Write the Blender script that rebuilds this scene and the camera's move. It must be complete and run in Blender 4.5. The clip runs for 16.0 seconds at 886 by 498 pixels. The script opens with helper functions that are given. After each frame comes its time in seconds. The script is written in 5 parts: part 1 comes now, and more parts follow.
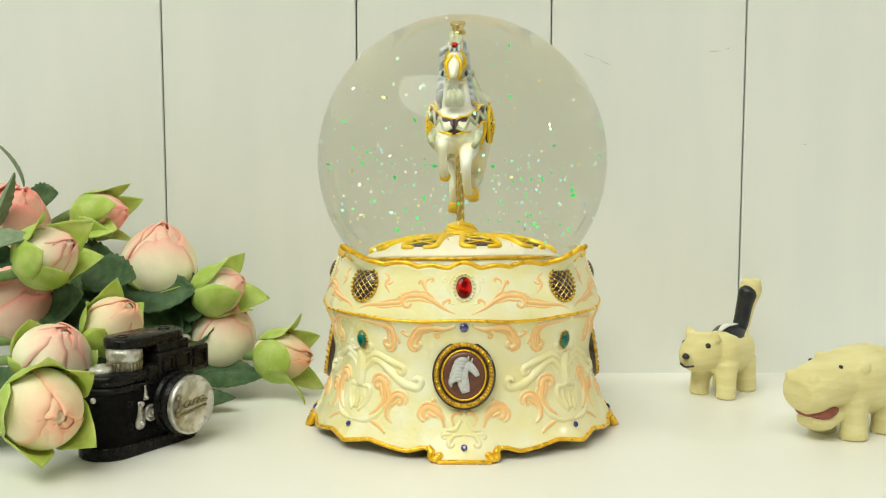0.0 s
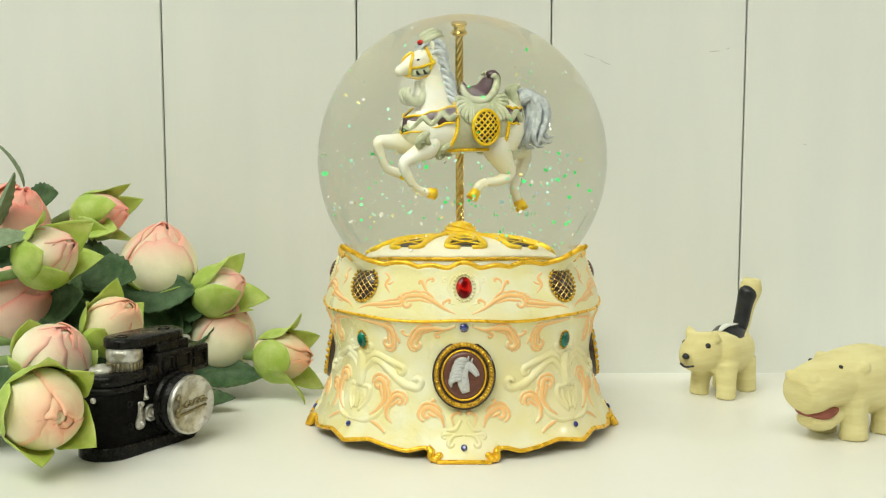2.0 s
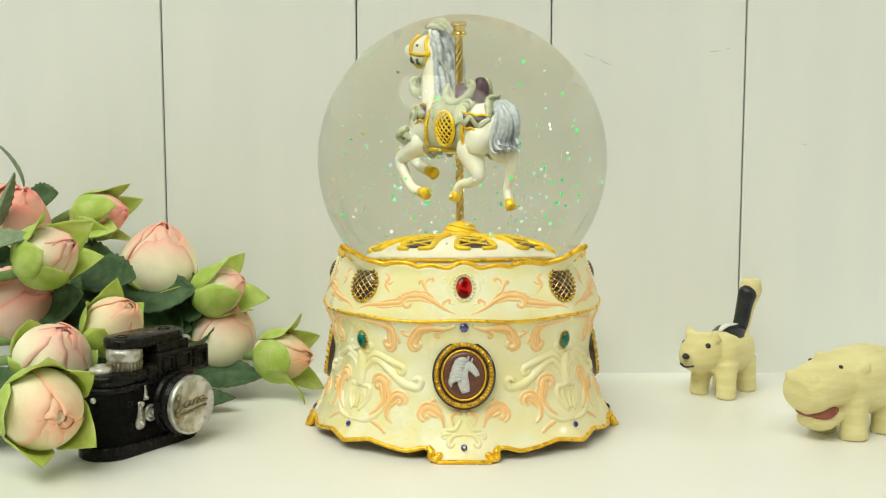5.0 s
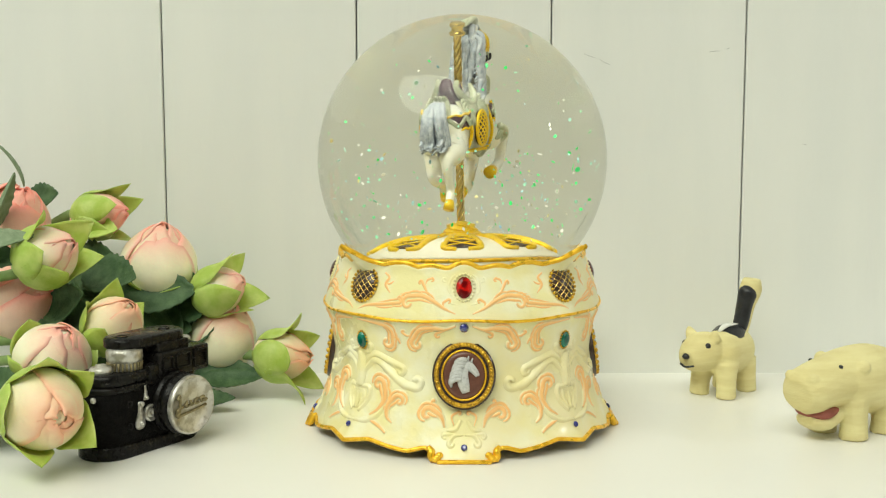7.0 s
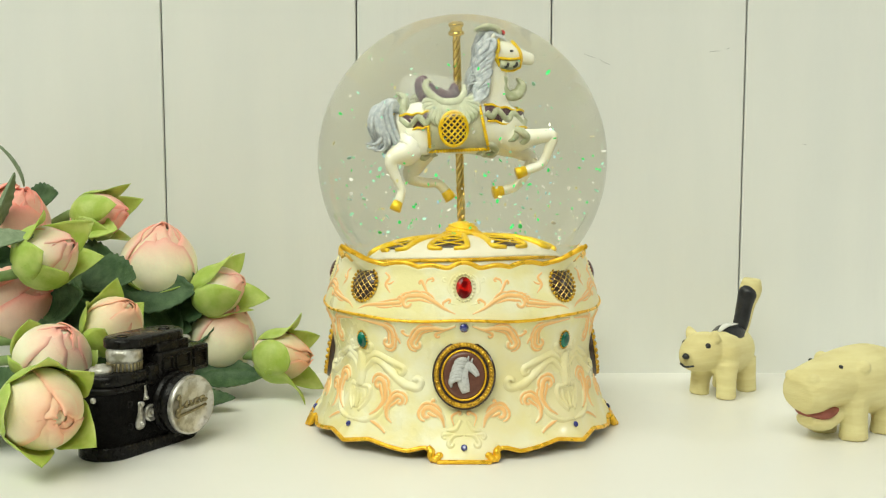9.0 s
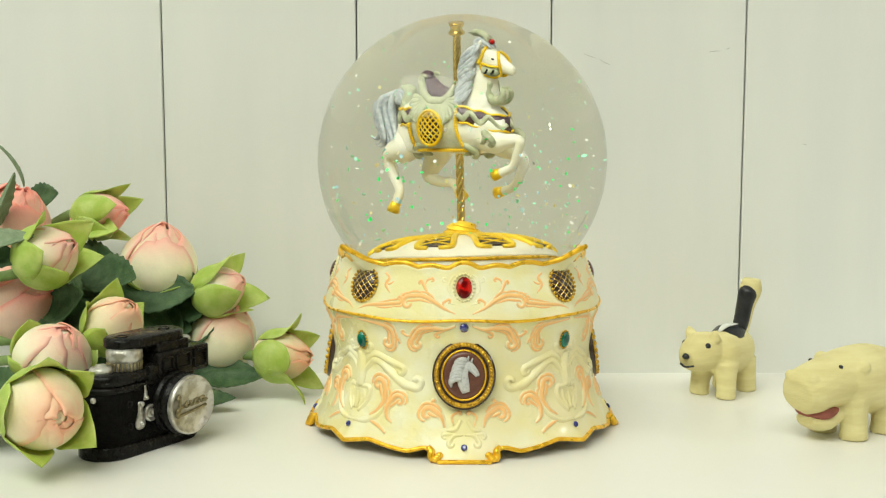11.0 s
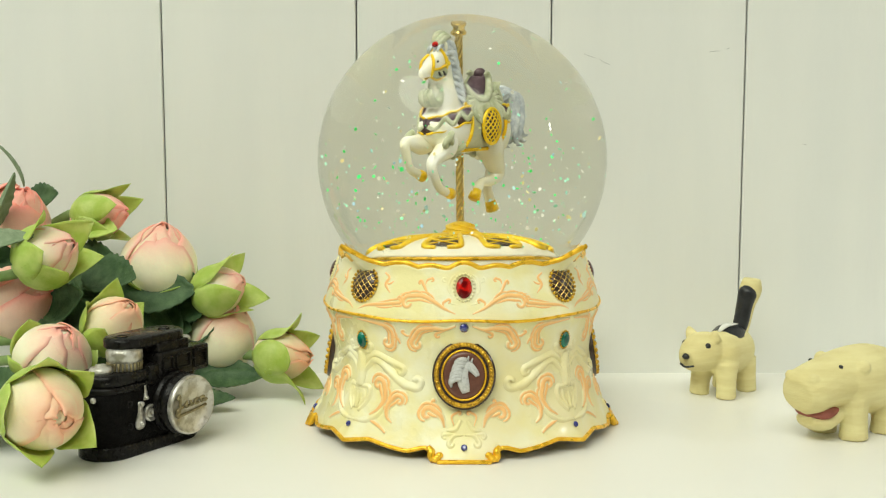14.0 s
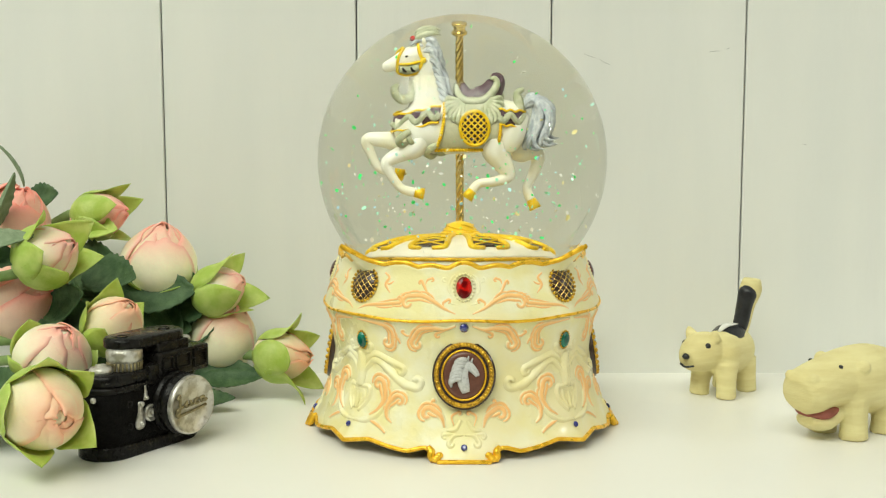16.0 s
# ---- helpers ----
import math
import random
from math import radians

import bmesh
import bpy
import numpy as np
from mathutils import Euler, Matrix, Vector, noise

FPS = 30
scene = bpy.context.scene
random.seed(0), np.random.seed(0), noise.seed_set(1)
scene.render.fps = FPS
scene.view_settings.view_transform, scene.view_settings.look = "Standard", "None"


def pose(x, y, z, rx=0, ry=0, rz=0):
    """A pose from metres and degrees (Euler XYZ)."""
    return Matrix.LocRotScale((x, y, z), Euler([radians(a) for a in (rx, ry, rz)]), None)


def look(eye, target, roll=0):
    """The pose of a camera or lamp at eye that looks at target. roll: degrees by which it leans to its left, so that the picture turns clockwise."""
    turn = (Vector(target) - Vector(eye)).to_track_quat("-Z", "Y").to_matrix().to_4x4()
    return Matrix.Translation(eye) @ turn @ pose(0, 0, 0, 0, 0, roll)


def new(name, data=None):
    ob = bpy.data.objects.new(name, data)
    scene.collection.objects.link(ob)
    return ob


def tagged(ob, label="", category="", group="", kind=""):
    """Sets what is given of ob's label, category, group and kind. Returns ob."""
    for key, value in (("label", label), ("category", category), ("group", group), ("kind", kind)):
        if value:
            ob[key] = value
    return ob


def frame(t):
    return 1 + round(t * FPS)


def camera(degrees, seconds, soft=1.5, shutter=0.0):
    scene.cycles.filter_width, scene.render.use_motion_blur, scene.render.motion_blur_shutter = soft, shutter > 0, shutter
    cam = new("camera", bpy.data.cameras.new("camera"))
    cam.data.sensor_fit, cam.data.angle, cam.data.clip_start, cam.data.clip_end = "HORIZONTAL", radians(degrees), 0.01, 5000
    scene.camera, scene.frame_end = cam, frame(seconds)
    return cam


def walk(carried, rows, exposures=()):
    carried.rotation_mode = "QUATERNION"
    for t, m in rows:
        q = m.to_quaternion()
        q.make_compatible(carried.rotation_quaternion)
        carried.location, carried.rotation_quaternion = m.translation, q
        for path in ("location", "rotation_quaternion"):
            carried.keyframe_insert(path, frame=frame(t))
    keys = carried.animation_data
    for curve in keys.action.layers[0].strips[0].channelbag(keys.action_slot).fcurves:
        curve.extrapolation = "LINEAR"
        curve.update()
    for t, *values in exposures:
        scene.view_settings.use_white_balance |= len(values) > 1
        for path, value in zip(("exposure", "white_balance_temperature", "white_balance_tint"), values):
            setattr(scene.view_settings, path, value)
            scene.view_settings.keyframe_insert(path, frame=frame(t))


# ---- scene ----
SECONDS = 16.0
cam = camera(41.86, SECONDS, soft=1.2)
EYE = pose(-0.0066, -0.4036, 0.1084, 90 - 6.709, 0, 0)
walk(cam, [(0.0, EYE), (SECONDS, EYE)], exposures=[(0.0, 0.0), (SECONDS, 0.0)])

# ---- light: two added bare sources without fixtures, inside a closed grey room ----
world = bpy.data.worlds.new("world")
world.use_nodes = True
scene.world = world
world.node_tree.nodes["Background"].inputs["Color"].default_value = (0.93, 0.97, 1.0, 1)
world.node_tree.nodes["Background"].inputs["Strength"].default_value = 0.25


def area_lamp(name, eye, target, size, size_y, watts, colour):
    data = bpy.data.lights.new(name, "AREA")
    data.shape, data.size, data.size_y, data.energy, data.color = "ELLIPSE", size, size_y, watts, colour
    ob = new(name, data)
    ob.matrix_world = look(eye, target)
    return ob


# Unseen broad ellipse, added as a stand-in for soft overhead light.
area_lamp("overhead_soft_light", (-0.32, -0.80, 1.42), (-0.05, -0.36, 0.0), 1.9, 1.6, 41.5, (0.965, 1.0, 0.87))
# Unseen small source on the right, placed for the ball's highlight.
area_lamp("side_highlight_light", (1.02, -0.30, 0.50), (0.0, 0.0, 0.08), 0.045, 0.12, 1.1, (1.0, 0.98, 0.93))


# ---- materials ----
def material(name, colour, rough=0.5, metal=0.0, second=None, scale=200.0, mix=(0.4, 0.65), detail=4.0,
             bump=0.0, bump_scale=600.0, coat=0.0, ior=1.45, stretch=(1, 1, 1), trans=0.0, rough_var=0.0, sub=0.0, spot=None):
    m = bpy.data.materials.new(name)
    m.use_nodes = True
    nt = m.node_tree
    b = nt.nodes["Principled BSDF"]
    b.inputs["Roughness"].default_value = rough
    b.inputs["Metallic"].default_value = metal
    b.inputs["IOR"].default_value = ior
    b.inputs["Coat Weight"].default_value = coat
    b.inputs["Coat Roughness"].default_value = 0.12
    b.inputs["Transmission Weight"].default_value = trans
    b.inputs["Base Color"].default_value = (*colour, 1)
    if sub:
        b.inputs["Subsurface Weight"].default_value = sub
        b.inputs["Subsurface Radius"].default_value = (0.004, 0.003, 0.002)
        b.inputs["Subsurface Scale"].default_value = 0.4
    co = nt.nodes.new("ShaderNodeTexCoord")
    mp = nt.nodes.new("ShaderNodeMapping")
    mp.inputs["Scale"].default_value = stretch
    nt.links.new(co.outputs["Object"], mp.inputs["Vector"])

    def tex(s, d=4.0):
        n = nt.nodes.new("ShaderNodeTexNoise")
        n.inputs["Scale"].default_value = s
        n.inputs["Detail"].default_value = d
        nt.links.new(mp.outputs["Vector"], n.inputs["Vector"])
        return n

    def ramp(src, lo, hi):
        r = nt.nodes.new("ShaderNodeMapRange")
        r.inputs["From Min"].default_value, r.inputs["From Max"].default_value = lo, hi
        nt.links.new(src, r.inputs["Value"])
        return r

    if second:
        r = ramp(tex(scale, detail).outputs["Fac"], *mix)
        mx = nt.nodes.new("ShaderNodeMix")
        mx.data_type = "RGBA"
        mx.inputs["A"].default_value = (*colour, 1)
        mx.inputs["B"].default_value = (*second, 1)
        nt.links.new(r.outputs["Result"], mx.inputs["Factor"])
        out = mx.outputs["Result"]
        if spot:
            r2 = ramp(tex(scale * 0.17, 5.0).outputs["Fac"], 0.5, 0.72)
            m2 = nt.nodes.new("ShaderNodeMix")
            m2.data_type = "RGBA"
            m2.inputs["B"].default_value = (*spot, 1)
            nt.links.new(out, m2.inputs["A"])
            nt.links.new(r2.outputs["Result"], m2.inputs["Factor"])
            out = m2.outputs["Result"]
        nt.links.new(out, b.inputs["Base Color"])
    if rough_var:
        r3 = ramp(tex(scale * 0.6).outputs["Fac"], 0.3, 0.7)
        r3.inputs["To Min"].default_value, r3.inputs["To Max"].default_value = max(rough - rough_var, 0.02), min(rough + rough_var, 1)
        nt.links.new(r3.outputs["Result"], b.inputs["Roughness"])
    if bump:
        bp = nt.nodes.new("ShaderNodeBump")
        bp.inputs["Strength"].default_value = bump
        bp.inputs["Distance"].default_value = 0.0006
        nt.links.new(tex(bump_scale).outputs["Fac"], bp.inputs["Height"])
        nt.links.new(bp.outputs["Normal"], b.inputs["Normal"])
    return m


def rim_paint(m, edge, scale, noise, lo, hi):
    """Lays a second paint over a material where the mesh's rim value is high, broken up by noise."""
    nt = m.node_tree
    b = nt.nodes["Principled BSDF"]
    base = b.inputs["Base Color"].links[0].from_socket
    at = nt.nodes.new("ShaderNodeAttribute")
    at.attribute_name = "rim"
    no = nt.nodes.new("ShaderNodeTexNoise")
    no.inputs["Scale"].default_value = scale
    ad = nt.nodes.new("ShaderNodeMath")
    ad.operation = "MULTIPLY_ADD"
    nt.links.new(no.outputs["Fac"], ad.inputs[0])
    ad.inputs[1].default_value = noise
    nt.links.new(at.outputs["Fac"], ad.inputs[2])
    rg = nt.nodes.new("ShaderNodeMapRange")
    rg.inputs["From Min"].default_value, rg.inputs["From Max"].default_value = lo, hi
    nt.links.new(ad.outputs[0], rg.inputs["Value"])
    mx = nt.nodes.new("ShaderNodeMix")
    mx.data_type = "RGBA"
    nt.links.new(rg.outputs["Result"], mx.inputs["Factor"])
    nt.links.new(base, mx.inputs["A"])
    mx.inputs["B"].default_value = (*edge, 1)
    nt.links.new(mx.outputs["Result"], b.inputs["Base Color"])
    return m


WALL = material("painted_board", (0.78, 0.79, 0.755), 0.45, second=(0.75, 0.765, 0.735), scale=14, bump=0.12, bump_scale=180, stretch=(3, 3, 0.5), rough_var=0.08)
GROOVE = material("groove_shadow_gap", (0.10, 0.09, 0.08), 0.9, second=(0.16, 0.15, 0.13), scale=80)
SCRATCH = material("scratched_paint", (0.42, 0.43, 0.42), 0.8, second=(0.6, 0.6, 0.58), scale=900)
SHELF = material("white_laminate", (0.86, 0.85, 0.80), 0.32, second=(0.84, 0.83, 0.78), scale=9, mix=(0.3, 0.75), bump=0.02, bump_scale=500, rough_var=0.04)
ROOM = material("unseen_room_grey", (0.50, 0.49, 0.45), 0.8, second=(0.46, 0.45, 0.41), scale=4, bump=0.1, bump_scale=60)
FLOORM = material("unseen_room_floor", (0.34, 0.25, 0.16), 0.5, second=(0.24, 0.17, 0.10), scale=6, stretch=(1, 8, 1))


# ---- mesh helpers ----
def mesh_of(bm, mat, smooth=True, name="mesh"):
    me = bpy.data.meshes.new(name)
    bmesh.ops.recalc_face_normals(bm, faces=bm.faces)
    bm.to_mesh(me)
    bm.free()
    for m in (mat if isinstance(mat, (list, tuple)) else [mat]):
        me.materials.append(m)
    if smooth:
        me.shade_smooth()
    return me


def part(name, bm, mat, parent, label="", smooth=True, kind=""):
    ob = new(name, mesh_of(bm, mat, smooth, name))
    ob.parent = parent
    return tagged(ob, label, kind=kind)


def thing(name, label, category, m=None, group="", kind=""):
    ob = new(name)
    if m is not None:
        ob.matrix_world = m
    return tagged(ob, label, category, group, kind)


def box(bm, x0, x1, y0, y1, z0, z1, bevel=0.0, seg=2, m=None):
    r = bmesh.ops.create_cube(bm, size=1.0)
    vs = r["verts"]
    for v in vs:
        v.co = Vector(((x0 + x1) / 2 + v.co.x * (x1 - x0), (y0 + y1) / 2 + v.co.y * (y1 - y0), (z0 + z1) / 2 + v.co.z * (z1 - z0)))
    if bevel:
        es = list({e for v in vs for e in v.link_edges})
        r = bmesh.ops.bevel(bm, geom=es, offset=bevel, segments=seg, profile=0.5, affect="EDGES")
        vs = list({v for f in r["faces"] for v in f.verts} | {v for v in vs if v.is_valid})
    if m is not None:
        bmesh.ops.transform(bm, matrix=m, verts=vs)
    return bm


def grid_faces(bm, rings, close=True, cap=True):
    """Joins rows of points into a skin; close joins each row's ends, cap fills the first and last."""
    vr = [[bm.verts.new(p) for p in ring] for ring in rings]
    n = len(vr[0])
    for a, b in zip(vr, vr[1:]):
        for i in range(n if close else n - 1):
            j = (i + 1) % n
            bm.faces.new((a[i], a[j], b[j], b[i]))
    if cap and close:
        bm.faces.new(vr[0])
        bm.faces.new(vr[-1])
    return bm


def spline(pts, n):
    """n + 1 points on a smooth line through pts (lists of equal length)."""
    out = []
    p = [np.array(q, float) for q in pts]
    p = [2 * p[0] - p[1]] + p + [2 * p[-1] - p[-2]]
    m = len(pts) - 1
    for k in range(n + 1):
        u = min(k / n * m, m - 1e-9)
        i = int(u)
        u -= i
        a, b, c, d = p[i:i + 4]
        out.append(0.5 * (2 * b + (c - a) * u + (2 * a - 5 * b + 4 * c - d) * u * u + (3 * b - a - 3 * c + d) * u ** 3))
    return out


def tube(bm, pts, radii, seg=8, steps=0, flat=1.0, flat_dir=None):
    """A tapering tube along pts; radii one number or one each; flat squeezes it along flat_dir."""
    if not isinstance(radii, (list, tuple)):
        radii = [radii] * len(pts)
    rows = [list(p) + [r] for p, r in zip(pts, radii)]
    rows = spline(rows, steps) if steps else [np.array(r, float) for r in rows]
    P = [Vector(r[:3]) for r in rows]
    prev = None
    rings = []
    for i, p in enumerate(P):
        t = (P[min(i + 1, len(P) - 1)] - P[max(i - 1, 0)]).normalized()
        if flat_dir is not None:
            nrm = Vector(flat_dir) - t * Vector(flat_dir).dot(t)
        elif prev is None:
            nrm = t.orthogonal()
        else:
            nrm = prev - t * prev.dot(t)
        nrm.normalize()
        prev = nrm
        bi = t.cross(nrm)
        r = max(rows[i][3], 1e-5)
        rings.append([p + nrm * (r * flat * math.cos(a)) + bi * (r * math.sin(a)) for a in (2 * math.pi * k / seg for k in range(seg))])
    return grid_faces(bm, rings)


def lathe(bm, profile, seg=48, m=None):
    rings = [[Vector((r * math.cos(2 * math.pi * k / seg), r * math.sin(2 * math.pi * k / seg), z)) for k in range(seg)] for r, z in profile]
    if m is not None:
        rings = [[m @ v for v in r] for r in rings]
    return grid_faces(bm, rings)


def ball(bm, c, r, seg=12, m=None):
    r = (r, r, r) if not isinstance(r, (list, tuple)) else r
    mm = Matrix.Translation(c) @ (m if m is not None else Matrix()) @ Matrix.Diagonal((*r, 1))
    bmesh.ops.create_uvsphere(bm, u_segments=seg, v_segments=max(seg // 2, 4), radius=1.0, matrix=mm)
    return bm


# ---- the room ----
WALL_Y = 0.0731
GROOVES = [-0.1208 + 0.0791 * k for k in range(-4, 8)]


def build_room():
    back = thing("wall_back", "white painted wooden board wall with dark vertical joints", "wall", kind="structure")
    for k, (a, b) in enumerate(zip(GROOVES, GROOVES[1:])):
        bm = box(bmesh.new(), a + 0.0003, b - 0.0003, WALL_Y, WALL_Y + 0.012, -0.004, 0.9, 0.0005, 1)
        part("board", bm, WALL, back, smooth=False)
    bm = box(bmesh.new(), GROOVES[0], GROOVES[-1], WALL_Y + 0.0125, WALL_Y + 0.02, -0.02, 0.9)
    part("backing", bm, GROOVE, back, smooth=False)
    # fine scratches in the paint
    for (x, z, dx, dz) in ((0.0506, 0.1323, 0.0050, -0.0018), (0.0570, 0.1300, 0.0044, -0.0022), (0.1015, 0.1330, 0.0046, 0.0004), (0.1085, 0.1340, 0.0016, 0.0006), (0.1407, 0.0957, 0.0020, -0.0004)):
        bm = bmesh.new()
        tube(bm, [(x, WALL_Y, z), (x + dx * 0.5, WALL_Y, z + dz * 0.6), (x + dx, WALL_Y, z + dz)], [0.00006, 0.00016, 0.00005], 6, 8)
        part("scratch", bm, SCRATCH, back, "fine grey scratch in the paint")
    shelf = new("shelf", mesh_of(box(bmesh.new(), -0.44, 0.42, -0.26, WALL_Y + 0.0125, -0.022, 0.0, 0.001), SHELF, False))
    tagged(shelf, "smooth white laminate shelf with a soft sheen", "shelf", kind="structure")
    # Unseen enclosure added around the view; its mid-grey darkens reflections in ball and pole.
    for name, b in (("unseen_wall_left", (-1.24, -1.2, -2.2, 0.1, -0.9, 1.5)), ("unseen_wall_right", (1.2, 1.24, -2.2, 0.1, -0.9, 1.5)),
                    ("unseen_wall_front", (-1.24, 1.24, -2.24, -2.2, -0.9, 1.5)), ("unseen_wall_rear", (-1.24, 1.24, 0.1, 0.14, -0.9, 1.5)),
                    ("ceiling", (-1.24, 1.24, -2.24, 0.14, 1.5, 1.54))):
        ob = new(name, mesh_of(box(bmesh.new(), *b), ROOM, False))
        tagged(ob, "plain grey-beige side of the added room, out of view", "ceiling" if name == "ceiling" else "wall", kind="structure")
    ob = new("floor", mesh_of(box(bmesh.new(), -1.24, 1.24, -2.24, 0.14, -0.94, -0.9), FLOORM, False))
    tagged(ob, "brown floor of the added room, out of view", "floor", kind="structure")


build_room()

# ---- the snow globe ----
CREAM = material("cream_glazed_resin", (0.86, 0.79, 0.40), 0.32, second=(0.89, 0.86, 0.60), scale=110, bump=0.18, bump_scale=700, coat=0.25, rough_var=0.1, spot=(0.83, 0.73, 0.41))
PEACH = rim_paint(material("peach_painted_relief", (0.87, 0.82, 0.50), 0.4, second=(0.89, 0.86, 0.60), scale=110, bump=0.2, bump_scale=900, coat=0.2), (0.94, 0.54, 0.20), 260, 0.6, 0.35, 0.95)
GOLD = material("gold_paint", (0.82, 0.45, 0.015), 0.32, 0.5, second=(0.95, 0.60, 0.05), scale=400, bump=0.35, bump_scale=900, rough_var=0.12)
BRIGHT_GOLD = material("polished_brass", (0.82, 0.58, 0.16), 0.13, 1.0, second=(0.86, 0.66, 0.28), scale=300, rough_var=0.08)
OLD_GOLD = material("antique_gold_beads", (0.80, 0.50, 0.05), 0.34, 0.6, second=(0.42, 0.23, 0.02), scale=900, bump=0.4, bump_scale=1500)
DARK = material("dark_brown_enamel", (0.035, 0.02, 0.014), 0.3, second=(0.06, 0.032, 0.02), scale=500, coat=0.4)
BROWN = material("red_brown_cameo_ground", (0.15, 0.055, 0.035), 0.4, second=(0.11, 0.04, 0.026), scale=700, coat=0.3)
CAMEO = material("grey_white_cameo", (0.57, 0.58, 0.57), 0.4, second=(0.40, 0.41, 0.41), scale=900, mix=(0.5, 0.68), bump=0.2, bump_scale=1500)
RUBY = material("ruby_gem", (0.62, 0.010, 0.006), 0.06, second=(0.14, 0.002, 0.003), scale=330, mix=(0.45, 0.55), ior=1.4)
GARNET = material("garnet_gem", (0.12, 0.006, 0.012), 0.07, coat=1.0, second=(0.05, 0.002, 0.004), scale=300, ior=1.7)
EMERALD = material("emerald_gem", (0.003, 0.20, 0.13), 0.06, coat=0.3, second=(0.002, 0.08, 0.055), scale=400, ior=1.5)
SAPPHIRE = material("sapphire_gem", (0.012, 0.022, 0.26), 0.08, coat=1.0, second=(0.006, 0.01, 0.10), scale=500, ior=1.7)
# Grey tint stands in for shade behind the ball, which casts no shadow.
WATER = material("shade_tinted_water_globe", (0.76, 0.765, 0.70), 0.0, trans=1.0, ior=1.335)

BODY_Z = [0, 4, 8.5, 16.5, 28, 39, 43.7, 53, 58, 66]
BODY_R = [53, 51.5, 49.4, 46.5, 44.7, 46.2, 47.8, 44.6, 42.8, 42.3]
SKIRT_AZ = [0, 8.5, 10.5, 12.5, 15, 20, 27, 35, 40, 45]
SKIRT_Z = [0.6, 0.5, 1.2, 4.2, 4.0, 2.8, 3.6, 4.9, 4.2, 3.4]
SKIRT_R = [1.2, 1.2, 0.9, 0.0, 0.0, 0.5, 0.3, 0.2, 0.6, 1.2]
CROWN_AZ = [0, 1.5, 3.5, 6.6, 10, 13.1, 16, 19.6, 22, 25, 30, 35, 39.7, 41.5, 43, 44, 45]
CROWN_Z = [61.6, 61.5, 61.0, 59.7, 60.1, 60.6, 60.5, 59.9, 60.5, 61.2, 61.1, 60.3, 61.2, 61.9, 63.2, 64.9, 66.3]


def fold(az):
    return abs((az + 45) % 90 - 45)


def body_r(az, z):
    """Radius of the base in millimetres at azimuth az (0 faces the front) and height z."""
    a = fold(az) / 45
    flare = max(0.0, (z - 57.0) / 6.4) * 7.4 * a ** 6
    skirt = float(np.interp(fold(az), SKIRT_AZ, SKIRT_R)) * max(0.0, 1 - z / 7.0)
    return float(np.interp(z, BODY_Z, BODY_R)) * (1 + 0.045 * a ** 2.0) + flare + skirt


def body_point(az, z, out=0.0):
    r = body_r(az, z) + out
    a = radians(az)
    return Vector((r * math.sin(a), -r * math.cos(a), z)) / 1000


def body_frame(az, z, out=0.0):
    """A pose on the base's skin: x along it, y up it, z outwards."""
    p = body_point(az, z, out)
    u = (body_point(az + 1, z) - body_point(az - 1, z)).normalized()
    v = (body_point(az, z + 0.8) - body_point(az, z - 0.8)).normalized()
    n = u.cross(v).normalized()
    v = n.cross(u)
    return Matrix.Translation(p) @ Matrix((u, v, n)).transposed().to_4x4()


def skirt_z(az):
    return float(np.interp(fold(az), SKIRT_AZ, SKIRT_Z))


def crown_z(az):
    return float(np.interp(fold(az), CROWN_AZ, CROWN_Z))


def mid_z(az):
    a = fold(az)
    return 43.9 + 0.35 * math.cos(radians(a * 8)) - 0.2


# ornament of one half face, as strokes through (azimuth, height), then the curl at the end
# (its size in millimetres, + turns left), the half width and whether leaf lobes grow on it
BAND_PEACH = (
    (((3.2, 45.9), (7.6, 47.5), (12.2, 49.7), (16.9, 51.2), (21.6, 51.0)), -2.1, 0.85, True),
    (((13.4, 50.2), (15.4, 53.0), (17.2, 55.3)), -0.6, 0.6, False),
    (((15.9, 54.0), (15.2, 55.9), (13.6, 56.5)), 0.6, 0.5, False),
    (((43.6, 45.8), (39.8, 47.2), (32.3, 48.0), (26.2, 48.7)), -1.2, 0.7, True),
    (((7.4, 47.4), (8.2, 49.1), (6.6, 50.1)), 0.7, 0.55, False),
    (((30.2, 51.4), (33.0, 54.0), (32.0, 56.2), (34.3, 57.6)), 0.0, 0.65, False),
    (((33.2, 54.2), (31.0, 54.4), (29.6, 55.2)), 0.0, 0.45, False),
)
BODY_PEACH = (
    (((3.1, 42.2), (7.5, 41.0), (11.8, 41.4), (17.1, 40.7), (20.2, 37.4)), -1.9, 0.85, True),
    (((19.4, 38.8), (22.4, 38.4), (24.2, 39.2)), 0.5, 0.5, False),
    (((6.1, 41.0), (10.2, 39.9)), -0.9, 0.55, False),
    (((43.8, 42.6), (37.3, 42.2), (31.7, 41.5), (28.9, 39.6), (28.7, 36.4)), 2.0, 0.85, True),
    (((28.8, 38.2), (26.6, 37.2), (25.6, 35.6)), 0.0, 0.5, False),
    (((37.6, 11.9), (34.0, 14.1), (31.7, 17.8), (32.6, 21.6)), -2.0, 1.05, True),
    (((27.6, 10.4), (30.0, 12.2), (30.4, 15.6), (28.0, 18.0)), 1.9, 0.9, True),
    (((7.2, 10.1), (8.6, 13.2), (11.9, 15.2)), -2.0, 1.0, True),
    (((9.2, 14.0), (13.0, 16.0), (12.3, 17.9)), 0.4, 0.5, False),
    (((3.7, 10.6), (4.6, 13.4), (2.4, 14.7)), 0.6, 0.5, False),
    (((36.8, 10.2), (34.5, 9.7), (31.8, 8.6), (29.4, 7.2)), 0.0, 0.6, False),
)
